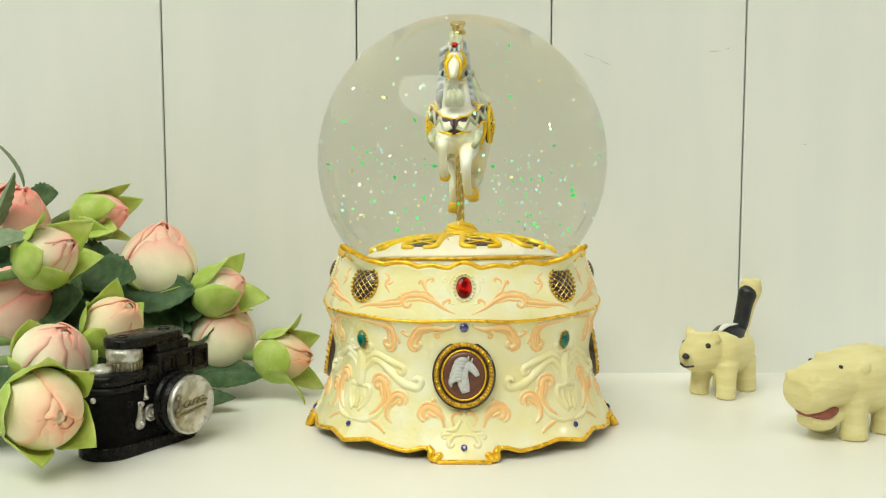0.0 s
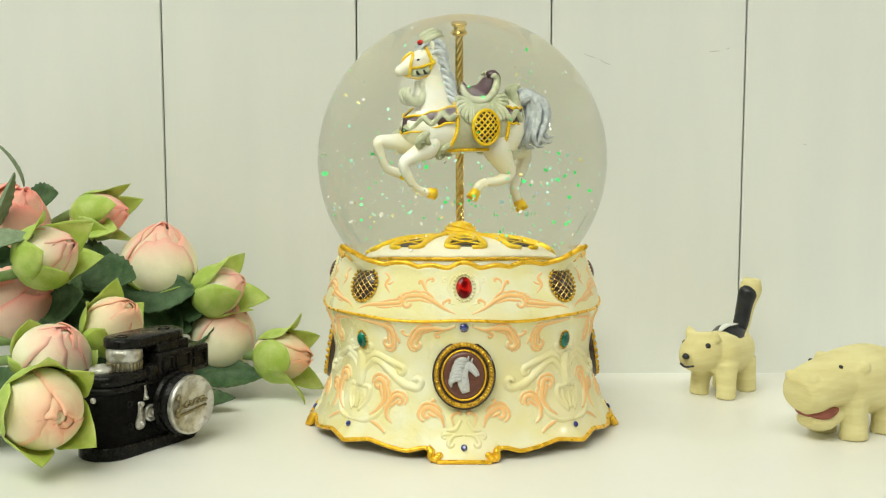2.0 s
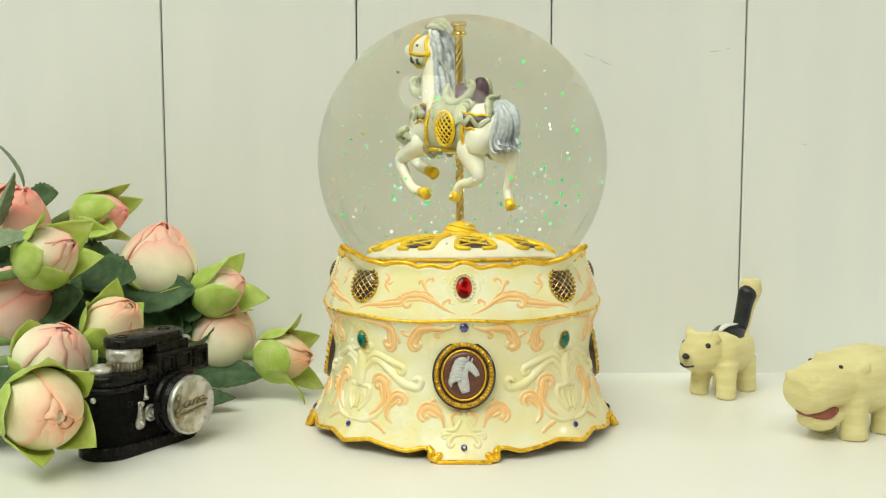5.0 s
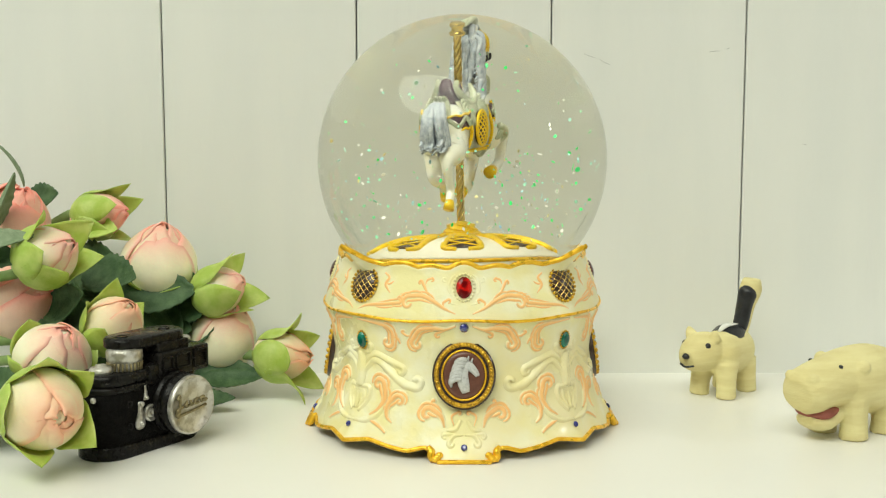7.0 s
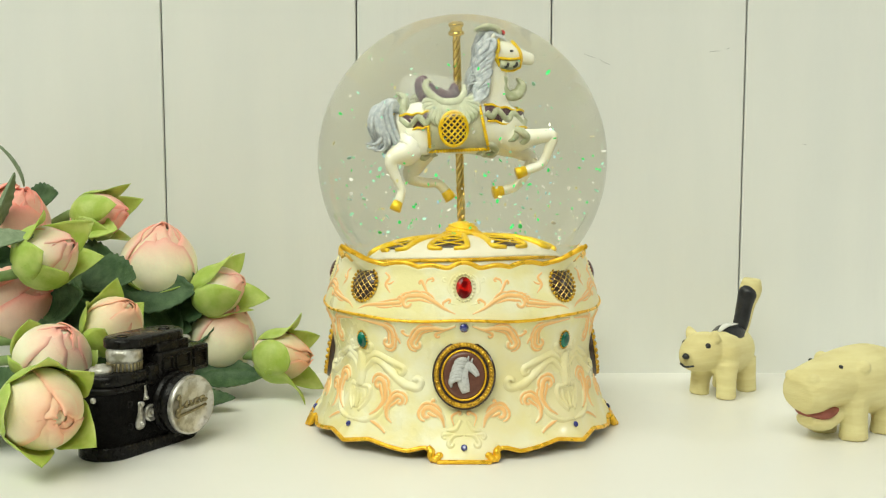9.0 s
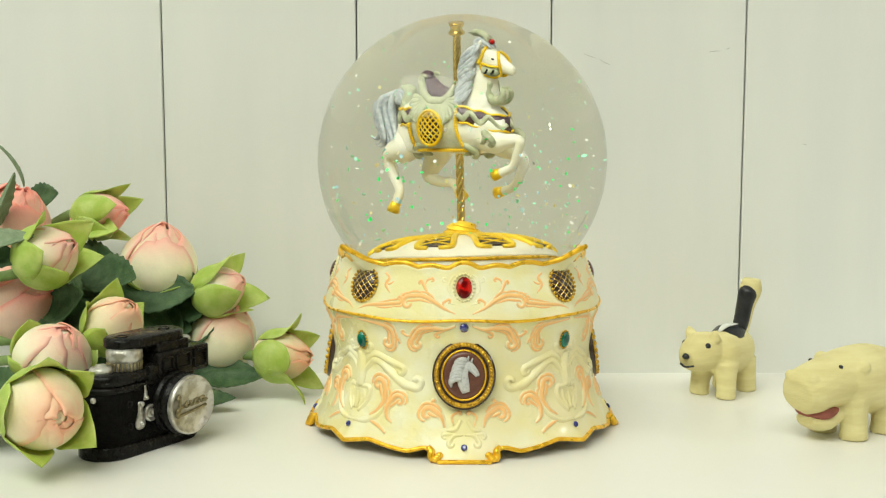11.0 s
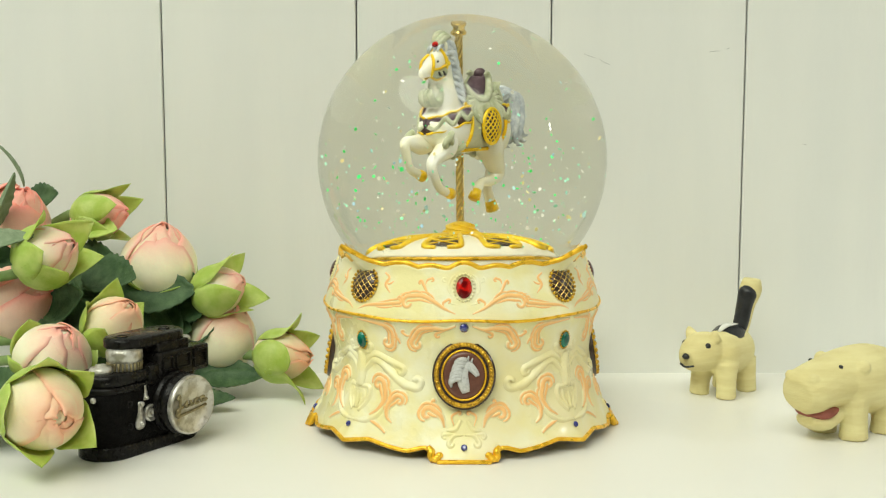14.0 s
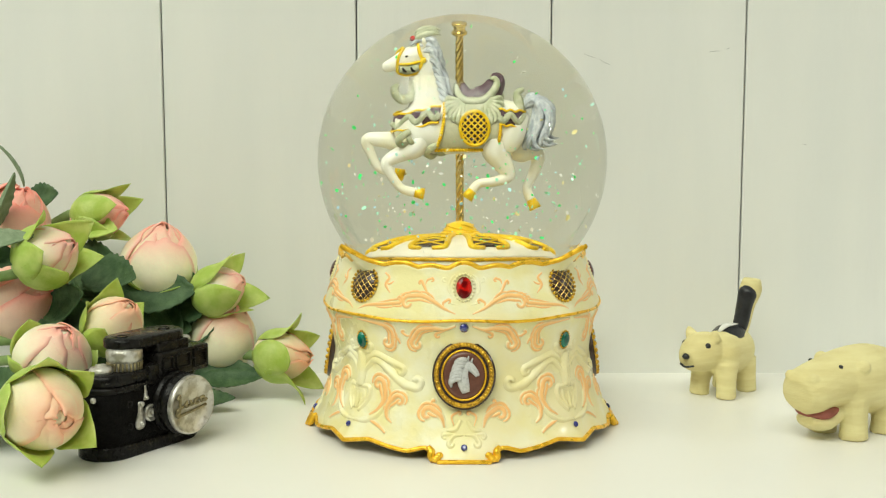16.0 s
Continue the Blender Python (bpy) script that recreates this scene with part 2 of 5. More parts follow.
BODY_CREAM = (
    (((44.9, 31.5), (44.4, 25.6), (44.5, 20.4)), 0.0, 1.5, False),
    (((43.4, 24.0), (41.4, 27.0), (37.2, 29.3), (31.0, 26.2), (24.8, 22.7), (20.2, 21.7)), -1.9, 1.15, False),
    (((43.2, 27.0), (41.2, 29.6), (37.0, 31.2), (31.1, 29.5), (26.0, 28.0)), 1.4, 0.95, False),
    (((44.8, 9.7), (38.1, 10.4), (33.8, 12.8), (31.4, 16.6)), 0.0, 0.8, False),
    (((44.9, 20.0), (40.6, 20.5), (39.4, 18.6), (40.6, 15.2), (43.4, 12.6)), 0.0, 0.75, False),
    (((42.4, 19.4), (42.0, 16.4), (43.8, 13.2)), 0.0, 0.6, False),
    (((44.9, 18.6), (44.9, 13.2)), 0.0, 0.65, False),
    (((44.2, 32.6), (40.6, 31.8), (39.2, 33.4)), -0.6, 0.7, False),
    (((0.3, 8.0), (3.6, 7.7), (5.2, 6.2)), -0.9, 0.6, False),
    (((6.4, 9.2), (3.2, 9.7), (1.2, 12.4)), 0.0, 0.6, False),
    (((2.4, 8.1), (6.6, 8.2)), -0.8, 0.5, False),
)
BAND_CREAM = (
    (((4.9, 51.0), (6.2, 53.6), (5.4, 56.4), (3.6, 57.8)), 0.0, 0.6, False),
    (((5.8, 55.0), (8.0, 55.6)), 0.7, 0.45, False),
    (((1.0, 48.6), (4.6, 49.0)), 0.5, 0.45, False),
)


def gem(name, parent, az, z, w, h, depth, mat, label, out=0.0, facets=14):
    """A faceted oval stone, w and h its half sizes in millimetres."""
    m = body_frame(az, z, out)
    bm = bmesh.new()
    rows = ((1.0, -0.3), (1.0, 0.15), (0.82, 0.62), (0.5, 0.9))
    grid_faces(bm, [[m @ (Vector((w * k * math.cos(a), h * k * math.sin(a), depth * t)) / 1000)
                     for a in (2 * math.pi * i / facets for i in range(facets))] for k, t in rows])
    return part(name, bm, mat, parent, label, smooth=False)


def oval_ring(bm, m, w, h, thick, z=0.0, seg=40):
    rows = []
    for i in range(seg):
        a = 2 * math.pi * i / seg
        c = Vector((w * math.cos(a), h * math.sin(a), z))
        d = Vector((math.cos(a) / w, math.sin(a) / h, 0)).normalized()
        rows.append([m @ ((c + d * (thick * math.cos(b)) + Vector((0, 0, thick * math.sin(b)))) / 1000) for b in (2 * math.pi * k / 8 for k in range(8))])
    rows.append(rows[0])
    vr = [[bm.verts.new(p) for p in r] for r in rows[:-1]]
    for i in range(seg):
        a, b = vr[i], vr[(i + 1) % seg]
        for k in range(8):
            bm.faces.new((a[k], a[(k + 1) % 8], b[(k + 1) % 8], b[k]))
    return bm


def oval_plate(bm, m, w, h, z0, z1, dome=0.0, seg=40):
    rows = [(1.0, z0), (1.0, z1), (0.8, z1 + dome * 0.4), (0.5, z1 + dome * 0.8), (0.15, z1 + dome)]
    return grid_faces(bm, [[m @ (Vector((w * k * math.cos(a), h * k * math.sin(a), t)) / 1000) for a in (2 * math.pi * i / seg for i in range(seg))] for k, t in rows])


def beads(bm, m, w, h, r, n, z=0.0):
    for i in range(n):
        a = 2 * math.pi * i / n
        ball(bm, m @ (Vector((w * math.cos(a), h * math.sin(a), z)) / 1000), r / 1000, 8)
    return bm


def lattice(bm, m, w, h, step, r, z, dome):
    """Crossing wires over a domed oval."""
    for s in (1, -1):
        k = -h * 1.6
        while k < h * 1.6:
            pts = []
            for i in range(41):
                x = -w + 2 * w * i / 40
                y = s * x * 1.0 + k
                q = (x / w) ** 2 + (y / h) ** 2
                if q < 0.98:
                    pts.append(m @ (Vector((x, y, z + dome * (1 - q))) / 1000))
            if len(pts) > 3:
                tube(bm, [pts[0], pts[len(pts) // 3], pts[2 * len(pts) // 3], pts[-1]], r / 1000, 5, 8)
            k += step
    return bm


def edge_tube(bm, fz, r, out, n=240):
    pts = [body_point(360 * i / n, fz(360 * i / n), out) for i in range(n)]
    rings = []
    for i in range(n):
        t = (pts[(i + 1) % n] - pts[i - 1]).normalized()
        o = Vector((pts[i].x, pts[i].y, 0)).normalized()
        o = (o - t * o.dot(t)).normalized()
        b = t.cross(o)
        rings.append([pts[i] + (o * math.cos(a) + b * math.sin(a)) * (r / 1000) for a in (2 * math.pi * k / 8 for k in range(8))])
    vr = [[bm.verts.new(p) for p in q] for q in rings]
    for i in range(n):
        a, b = vr[i], vr[(i + 1) % n]
        for k in range(8):
            bm.faces.new((a[k], a[(k + 1) % 8], b[(k + 1) % 8], b[k]))
    return bm


def relief(bm, pts, az0, mirror, r, curl=0.0, lobes=False):
    """A raised scroll laid on the base's skin through (azimuth, height) points, ending in a spiral curl."""
    deg = 1.23
    line = [Vector((a / deg, z)) for a, z in spline(pts, 7 * (len(pts) - 1))]
    if curl:
        d = (line[-1] - line[-2]).normalized()
        size, turn = abs(curl), math.copysign(1.0, curl)
        p = line[-1].copy()
        for k in range(19):
            rad = size * (1 - 0.62 * k / 18)
            p = p + d * (rad * radians(15))
            d = Matrix.Rotation(turn * radians(15), 2) @ d
            line.append(p.copy())

    def ribbon(path, half, fade):
        n = len(path)
        P, N, R = [], [], []
        for i, q in enumerate(path):
            az = q.x * deg * mirror + az0
            k = i / (n - 1)
            P.append(body_point(az, q.y, 0.05))
            N.append(body_frame(az, q.y).col[2].to_3d())
            R.append(half * (0.35 + 0.65 * min(1, k * 4)) * (1 - fade * max(0, k - 0.55) / 0.45) / 1000)
        rings, prof = [], ((-1.25, -0.25), (-0.85, 0.12), (-0.5, 0.62), (-0.12, 0.88), (0.25, 0.80), (0.55, 0.50), (0.9, 0.1), (1.25, -0.25))
        for i in range(n):
            t = (P[min(i + 1, n - 1)] - P[max(i - 1, 0)]).normalized()
            w = t.cross(N[i]).normalized() * mirror
            rings.append([P[i] + w * (R[i] * u) + N[i] * (R[i] * 0.75 * v) for u, v in prof])
        first = len(bm.verts)
        grid_faces(bm, rings)
        bm.verts.ensure_lookup_table()
        lay = bm.verts.layers.float.get("rim") or bm.verts.layers.float.new("rim")
        bm.verts.ensure_lookup_table()
        for i in range(n):
            for j, (u, v) in enumerate(prof):
                bm.verts[first + i * 8 + j][lay] = max(0.0, v) * (1.0 - 0.35 * abs(2 * i / (n - 1) - 1))

    ribbon(line, r, 0.3)
    if lobes:
        # the leaf's second and third rib, side by side inside its bend, and the tips that part from it outside
        side = math.copysign(1.0, curl) if curl else 1.0
        n = len(line)

        def shifted(i0, i1, off):
            out = []
            for i in range(i0, i1):
                d = (line[min(i + 1, n - 1)] - line[max(i - 1, 0)]).normalized()
                k = (i - i0) / max(1, i1 - i0 - 1)
                out.append(line[i] + Vector((-d.y, d.x)) * (side * off * r * math.sin(math.pi * min(1, 0.15 + 0.6 * k))))
            return out
        ribbon(shifted(n // 4, n - 9, 1.35), r * 0.62, 0.5)
        for k in (0.36, 0.52, 0.66):
            i = int(k * n)
            ribbon(shifted(i - 4, min(n - 2, i + 7), -1.25), r * 0.6, 0.4)
    return bm


def build_base():
    globe = thing("snow_globe", "cream and gold musical snow globe with a jewelled base", "snow globe")
    NA = 240
    azs = [360 * i / NA for i in range(NA)]
    # lower body, from the wavy hem up to the gold line
    bm = bmesh.new()
    rows = [[body_point(a, skirt_z(a) + 1.0, -2.2) for a in azs], [body_point(a, skirt_z(a), -1.2) for a in azs]]
    for k in range(27):
        u = (k / 26) ** 1.25
        rows.append([body_point(a, skirt_z(a) + (mid_z(a) - skirt_z(a)) * u) for a in azs])
    grid_faces(bm, rows, cap=False)
    body = part("base_body", bm, CREAM, globe, "cream glazed resin with a flared wavy skirt")
    bm = bmesh.new()
    grid_faces(bm, [[body_point(a, 4.6, -4.0) for a in azs], [body_point(a, 5.2, -4.2) for a in azs]])
    part("bottom_plate", bm, DARK, globe, "dark underside plate")
    # upper band, with the inner face of the crown
    bm = bmesh.new()
    rows = []
    for k in range(13):
        u = k / 12
        rows.append([body_point(a, mid_z(a) + (crown_z(a) - mid_z(a)) * u, 0.25) for a in azs])
    rows.append([body_point(a, crown_z(a), -1.6) for a in azs])
    rows.append([body_point(a, 54.5, -2.4) for a in azs])
    rows.append([Vector((0.030 * math.sin(radians(a)), -0.030 * math.cos(radians(a)), 0.0535)) for a in azs])
    grid_faces(bm, rows, cap=False)
    band = part("upper_band", bm, CREAM, globe, "cream crown band with raised corners")
    part("hem_trim", edge_tube(bmesh.new(), skirt_z, 0.72, 0.1), GOLD, globe, "gold painted wavy hem")
    part("waist_trim", edge_tube(bmesh.new(), mid_z, 0.5, 0.3), GOLD, globe, "thin gold line round the waist")
    part("crown_trim", edge_tube(bmesh.new(), crown_z, 0.85, -0.3), GOLD, globe, "gold wavy crown edge")
    for q in range(4):
        az0 = 90 * q
        for host, mat, lines in ((band, PEACH, BAND_PEACH), (band, CREAM, BAND_CREAM), (body, PEACH, BODY_PEACH), (body, CREAM, BODY_CREAM)):
            for pts, curl, half, lobes in lines:
                for s in (1, -1):
                    part("scroll", relief(bmesh.new(), pts, az0, s, half * (1.25 if mat is PEACH else 1.25), curl, lobes), mat, host)
        # feet with rolled gold ends
        bm = bmesh.new()
        for s in (1, -1):
            for k in range(3):
                ball(bm, body_point(az0 + s * (9.6 - k * 0.6), 1.3 + 0.5 * k, 0.5 - 0.2 * k), (0.0013, 0.0013, 0.0011), 10)
            tube(bm, [body_point(az0 + s * d, z, 0.5) for d, z in ((10.4, 0.8), (11.2, 2.0), (11.2, 3.4), (12.6, 4.4))], [0.0009, 0.0012, 0.0012, 0.0009], 8, 12)
        box(bm, -0.0085, 0.0085, -0.0006, 0.0022, 0.0, 0.0011, 0.0003, 1, m=Matrix.Rotation(radians(az0), 4, "Z") @ Matrix.Translation((0, -0.0542, 0)))
        part("foot", bm, GOLD, globe, "gold scrolled foot")
        # red stone of the face, with its pale bead ring
        m = body_frame(az0, 54.0, 0.3)
        part("stone_ring", beads(bmesh.new(), m, 3.2, 4.3, 0.5, 22, 0.1), CREAM, band)
        gem("ruby" if q % 2 == 0 else "garnet", band, az0, 54.0, 2.5, 3.5, 1.5, RUBY if q % 2 == 0 else GARNET, "oval red glass stone" if q % 2 == 0 else "dark red glass stone", 0.4)
        # meshed oval of the corner
        side = az0 + (43 if q % 2 == 0 else 47)
        m = body_frame(side, 53.6, 0.35)
        o = part("mesh_oval", oval_plate(bmesh.new(), m, 4.7, 5.3, -1.6, 0.3, 1.3), DARK, band, "dark oval under a gold lattice")
        part("lattice", lattice(bmesh.new(), m, 4.7, 5.3, 2.3, 0.15, 0.4, 1.3), BRIGHT_GOLD, o)
        part("bead_ring", beads(bmesh.new(), m, 5.0, 5.7, 0.55, 26, 0.3), OLD_GOLD, o)
        # round picture of the face
        m = body_frame(az0, 26.5, 1.6 if q % 2 == 0 else 0.1)
        o = part("cameo", oval_plate(bmesh.new(), m, 10.0, 10.9, -1.9, 0.7), DARK, body, "oval horse cameo in a beaded gold frame")
        part("bead_ring", beads(oval_ring(bmesh.new(), m, 8.7, 9.6, 0.8, 0.6), m, 8.7, 9.6, 0.65 if q % 2 == 0 else 0.9, 54 if q % 2 == 0 else 26, 1.25), OLD_GOLD, o)
        part("inner_ring", oval_ring(bmesh.new(), m, 6.9, 7.8, 0.32, 0.9), GOLD, o)
        part("ground_plate", oval_plate(bmesh.new(), m, 6.8, 7.7, 0.2, 0.9, 0.2), BROWN, o)
        bm = bmesh.new()

        def cam_pt(x, y, z):
            return m @ (Vector((x * 1.2 - 0.1, y * 1.2 + 0.1, z)) / 1000)
        tube(bm, [cam_pt(0.6, -4.6, 1.0), cam_pt(0.0, -2.4, 1.2), cam_pt(-0.3, 0.2, 1.3), cam_pt(0.5, 2.4, 1.4), cam_pt(1.8, 2.0, 1.4), cam_pt(3.2, 0.5, 1.3), cam_pt(3.6, -0.3, 1.2)],
             [0.0013, 0.0019, 0.0018, 0.0015, 0.0014, 0.0010, 0.0007], 10, 24, 0.5, m.col[2].to_3d())
        for (x, y, dx, dy) in ((1.0, 3.6, 0.3, 1.4), (1.9, 3.2, 0.5, 1.2)):
            tube(bm, [cam_pt(x, y, 1.3), cam_pt(x + dx, y + dy, 1.4)], [0.0005, 0.00015], 6)
        for k in range(7):
            y0 = 3.8 - k * 0.85
            x0 = 0.4 - 0.8 * math.sin(k / 8 * 2.4) - k * 0.1
            tube(bm, [cam_pt(x0 + 0.4, y0 + 0.2, 1.7), cam_pt(x0 - 1.2, y0 + 0.2, 1.9), cam_pt(x0 - 2.4, y0 - 0.7, 1.7), cam_pt(x0 - 2.2 - 0.7 * (k % 2), y0 - 1.9, 1.3)], [0.0007, 0.0009, 0.0008, 0.0003], 6, 8)
        part("horse_relief", bm, CAMEO, o, "grey-white carved horse head")
        for dz, sz, nm in ((42.2 - 0.6, 1.5, "sapphire"), (4.6, 1.1, "sapphire")):
            gem(nm, body, az0, dz, sz * 0.95, sz, 0.9, SAPPHIRE, "small round blue stone", 0.35)
        gem("sapphire", body, az0 + 44.3, 8.2, 0.8, 1.0, 0.7, SAPPHIRE, "tiny blue stone", 0.5)
        m = body_frame(side, 35.6, 0.3)
        part("stone_ring", beads(bmesh.new(), m, 1.9, 2.9, 0.35, 18, 0.1), OLD_GOLD, body)
        gem("emerald", body, side, 35.6, 1.8, 2.7, 1.3, EMERALD, "oval green glass stone", 0.3)
    # the ball of water
    bm = bmesh.new()
    bmesh.ops.create_uvsphere(bm, u_segments=128, v_segments=64, radius=0.05, matrix=Matrix.Translation((0, 0, 0.0919)))
    ball_ob = part("glass_ball", bm, WATER, globe, "clear glass ball filled with water")
    ball_ob.visible_shadow = False
    return globe


build_base()

# ---- the carousel figure that turns inside the ball ----
HORSE = material("white_glazed_horse", (0.93, 0.92, 0.85), 0.35, second=(0.91, 0.87, 0.68), scale=120, coat=0.3, bump=0.1, bump_scale=900)
MANE = material("blue_grey_mane", (0.44, 0.48, 0.54), 0.5, second=(0.66, 0.69, 0.72), scale=700, bump=0.4, bump_scale=1200)
SAGE = material("sage_green_trappings", (0.42, 0.45, 0.29), 0.5, second=(0.60, 0.61, 0.45), scale=500, bump=0.3, bump_scale=1100)
CLOTH = material("pale_sage_blanket", (0.62, 0.61, 0.44), 0.6, second=(0.55, 0.55, 0.40), scale=700, bump=0.3, bump_scale=1500)
PLUM = material("plum_saddle", (0.075, 0.035, 0.055), 0.45, second=(0.13, 0.075, 0.095), scale=900, coat=0.3)
IVORY = material("ivory_dome", (0.85, 0.80, 0.66), 0.35, second=(0.82, 0.76, 0.60), scale=200, coat=0.3)
GOLD_PAINT = material("orange_gold_paint", (0.90, 0.56, 0.008), 0.34, 0.3, second=(0.97, 0.70, 0.04), scale=500, bump=0.25, bump_scale=1200)
EYE_PAINT = material("black_paint", (0.012, 0.011, 0.010), 0.3, coat=0.5)
U = 1.474e-4
CENTRE = Vector((0, 0, 0.0919))


def hp(x, y, side=0.0):
    """A point of the horse from its side drawing: x to its tail, y down, side to its left."""
    return Vector(((818 - x) * U, side * U, (282 - y + 0.05 * max(0.0, 230 - y)) * U))


def hr(*r):
    return [q * U for q in r]


def soft_mesh(name, bm, mat, parent, voxel, smooth=6, label=""):
    ob = part(name, bm, mat, parent, label)
    rm = ob.modifiers.new("remesh", "REMESH")
    rm.mode, rm.voxel_size, rm.use_smooth_shade = "VOXEL", voxel, True
    sm = ob.modifiers.new("smooth", "SMOOTH")
    sm.factor, sm.iterations = 0.5, smooth
    return ob


def drape(x, y, out=3.0, side=1):
    """A point on the horse's flank at the drawing's x and y."""
    cy, rz = 222, 49 - abs(x - 820) * 0.03
    k = max(-0.98, min(0.98, (y - cy) / rz))
    return hp(x, y, side * (42 * math.sqrt(1 - k * k * 0.9) + out))


def build_horse():
    fig = thing("carousel_horse", "white carousel horse with gold trappings on a twisted brass pole", "figurine", Matrix.Translation(CENTRE))
    bm = bmesh.new()
    tube(bm, [hp(702, 222), hp(735, 222), hp(775, 224), hp(830, 224), hp(880, 220), hp(915, 218), hp(938, 222)], hr(18, 38, 47, 46, 46, 38, 18), 20, 24)
    tube(bm, [hp(762, 92), hp(757, 118), hp(757, 150), hp(763, 180), hp(775, 212)], hr(18, 25, 31, 37, 42), 16, 20, 0.72, (0, 1, 0))
    tube(bm, [hp(765, 92), hp(745, 98), hp(722, 106), hp(698, 114), hp(683, 118), hp(678, 119)], hr(12, 22, 21, 14, 11, 6), 16, 20, 0.72, (0, 1, 0))
    for s in (1, -1):
        tube(bm, [hp(756, 205, 8 * s), hp(746, 226, 14 * s), hp(734, 248, 20 * s), hp(725, 260, 20 * s)], hr(20, 27, 19, 13), 12, 8)
        tube(bm, [hp(905, 205, 8 * s), hp(905, 228, 12 * s), hp(900, 252, 20 * s), hp(900, 268, 22 * s)], hr(22, 32, 26, 16), 12, 8)
        tube(bm, [hp(757, 84, 9 * s), hp(752, 68, 12 * s), hp(748, 60, 11 * s)], hr(5, 5, 1), 8, 6)
    body = soft_mesh("body", bm, HORSE, fig, 0.00042, 8)
    legs = (((738, 255), (712, 268), (685, 285), (697, 312), (712, 330), (728, 336), (738, 338), 22), ((722, 248), (690, 246), (656, 245), (662, 268), (674, 292), (692, 300), (706, 304), -20),
            ((880, 258), (893, 285), (904, 308), (880, 319), (855, 321), (843, 330), (838, 337), 22), ((920, 258), (945, 268), (955, 283), (945, 310), (936, 330), (940, 346), (944, 354), -20))
    hips = ((752, 226), (740, 226), (892, 226), (908, 222))
    for i, (*pts, side) in enumerate(legs):
        bm = bmesh.new()
        r = hr(20, 21, 15, 11, 8.5, 8, 8.5, 8) if i < 2 else hr(24, 26, 19, 12, 9, 8, 8.5, 8)
        tube(bm, [hp(*hips[i], side * 0.6)] + [hp(x, y, side) for x, y in pts], r, 14, 34)
        leg = part("leg", bm, HORSE, fig)
        a, b = pts[-2], pts[-1]
        d = Vector((b[0] - a[0], b[1] - a[1])).normalized()
        bm = bmesh.new()
        tube(bm, [hp(b[0] - d.x * 3, b[1] - d.y * 3, side), hp(b[0] + d.x * 5, b[1] + d.y * 5, side), hp(b[0] + d.x * 15, b[1] + d.y * 15, side)], hr(8.5, 10, 11), 12)
        part("hoof", bm, GOLD_PAINT, leg, "gold painted hoof")
    # mane, forelock and tail in locks
    rnd = random.Random(4)
    bm = bmesh.new()
    for k in range(34):
        u = k / 33
        q = rnd.uniform(-15, 15)
        x0, y0 = 750 + 24 * u + rnd.uniform(-3, 3), 70 + 84 * u
        ln = rnd.uniform(20, 38)
        wv = rnd.uniform(-4, 4)
        tube(bm, [hp(x0 - 6, y0, q * 0.4), hp(x0 + ln * 0.42, y0 - 3 + wv, q), hp(x0 + ln * 0.75, y0 + 10 - wv, q * 1.2), hp(x0 + ln * 0.8, y0 + 24, q * 1.2), hp(x0 + ln + rnd.uniform(-6, 6), y0 + 36 + rnd.uniform(-4, 8), q * 1.1)], hr(4.5, 6, 5.2, 4.2, 1.0), 7, 14)
    # long waves over the off side of the neck, short ones on the near side
    for k in range(24):
        u = k / 23
        x0, y0 = 755 + 16 * u + 5 * (k % 2), 74 + 84 * u
        a, b = rnd.uniform(-5, 5), rnd.uniform(-4, 4)
        tube(bm, [hp(x0 + 2, y0, -5), hp(x0 + 2 + a, y0 + 3, -20 - 7 * u), hp(x0 + 8 + a, y0 + 14 + b, -26 - 8 * u), hp(x0 + 22 + a, y0 + 24, -26 - 8 * u), hp(x0 + 20, y0 + 38, -26 - 8 * u), hp(x0 + 32 + a, y0 + 46 + b, -22 - 8 * u)], hr(3.6, 4.8, 5, 4.6, 3.6, 0.9), 7, 18)
    for k in range(8):
        y0 = 84 + k * 12
        tube(bm, [hp(762 + k * 3, y0, 13), hp(772 + k * 2, y0 + 4, 18 + k), hp(776 + k * 3, y0 + 16, 20 + k), hp(770 + k * 4, y0 + 28, 21 + k)], hr(4, 5, 4.4, 1), 7, 10)
    for q in (-6, 0, 6):
        tube(bm, [hp(752, 68, q), hp(738, 70, q * 1.3), hp(728, 80, q * 1.4)], hr(4, 4.5, 1), 7, 8)
    part("mane", bm, MANE, fig, "flowing blue-grey mane")
    bm = bmesh.new()
    for k in range(46):
        q = rnd.uniform(-17, 17)
        w = (k % 23) / 22
        c = rnd.uniform(-6, 6)
        out = 10 * (1 if k % 2 else -1)
        tube(bm, [hp(927, 192, q * 0.3), hp(944 + 14 * w, 170 + 13 * w + c * 0.4, q * 0.7), hp(952 + 29 * w, 190 + 6 * w + c, q * 1.1), hp(946 + 33 * w + c * 0.5, 218 + 4 * w, q * 1.35),
                  hp(938 + 34 * w, 240 + c - 5 * w, q * 1.5), hp(936 + 40 * w + out * 0.5, 257 - 9 * w + c, q * 1.4 + out * 0.3), hp(944 + 40 * w + out, 262 - 15 * w + c, q * 1.3 + out * 0.5)], hr(4, 5.6, 6, 5.4, 4.6, 3.6, 0.9), 7, 22)
    part("tail", bm, MANE, fig, "curling blue-grey tail")
    # green ornaments: plume, throat curl, chest and rump leaves
    bm = bmesh.new()
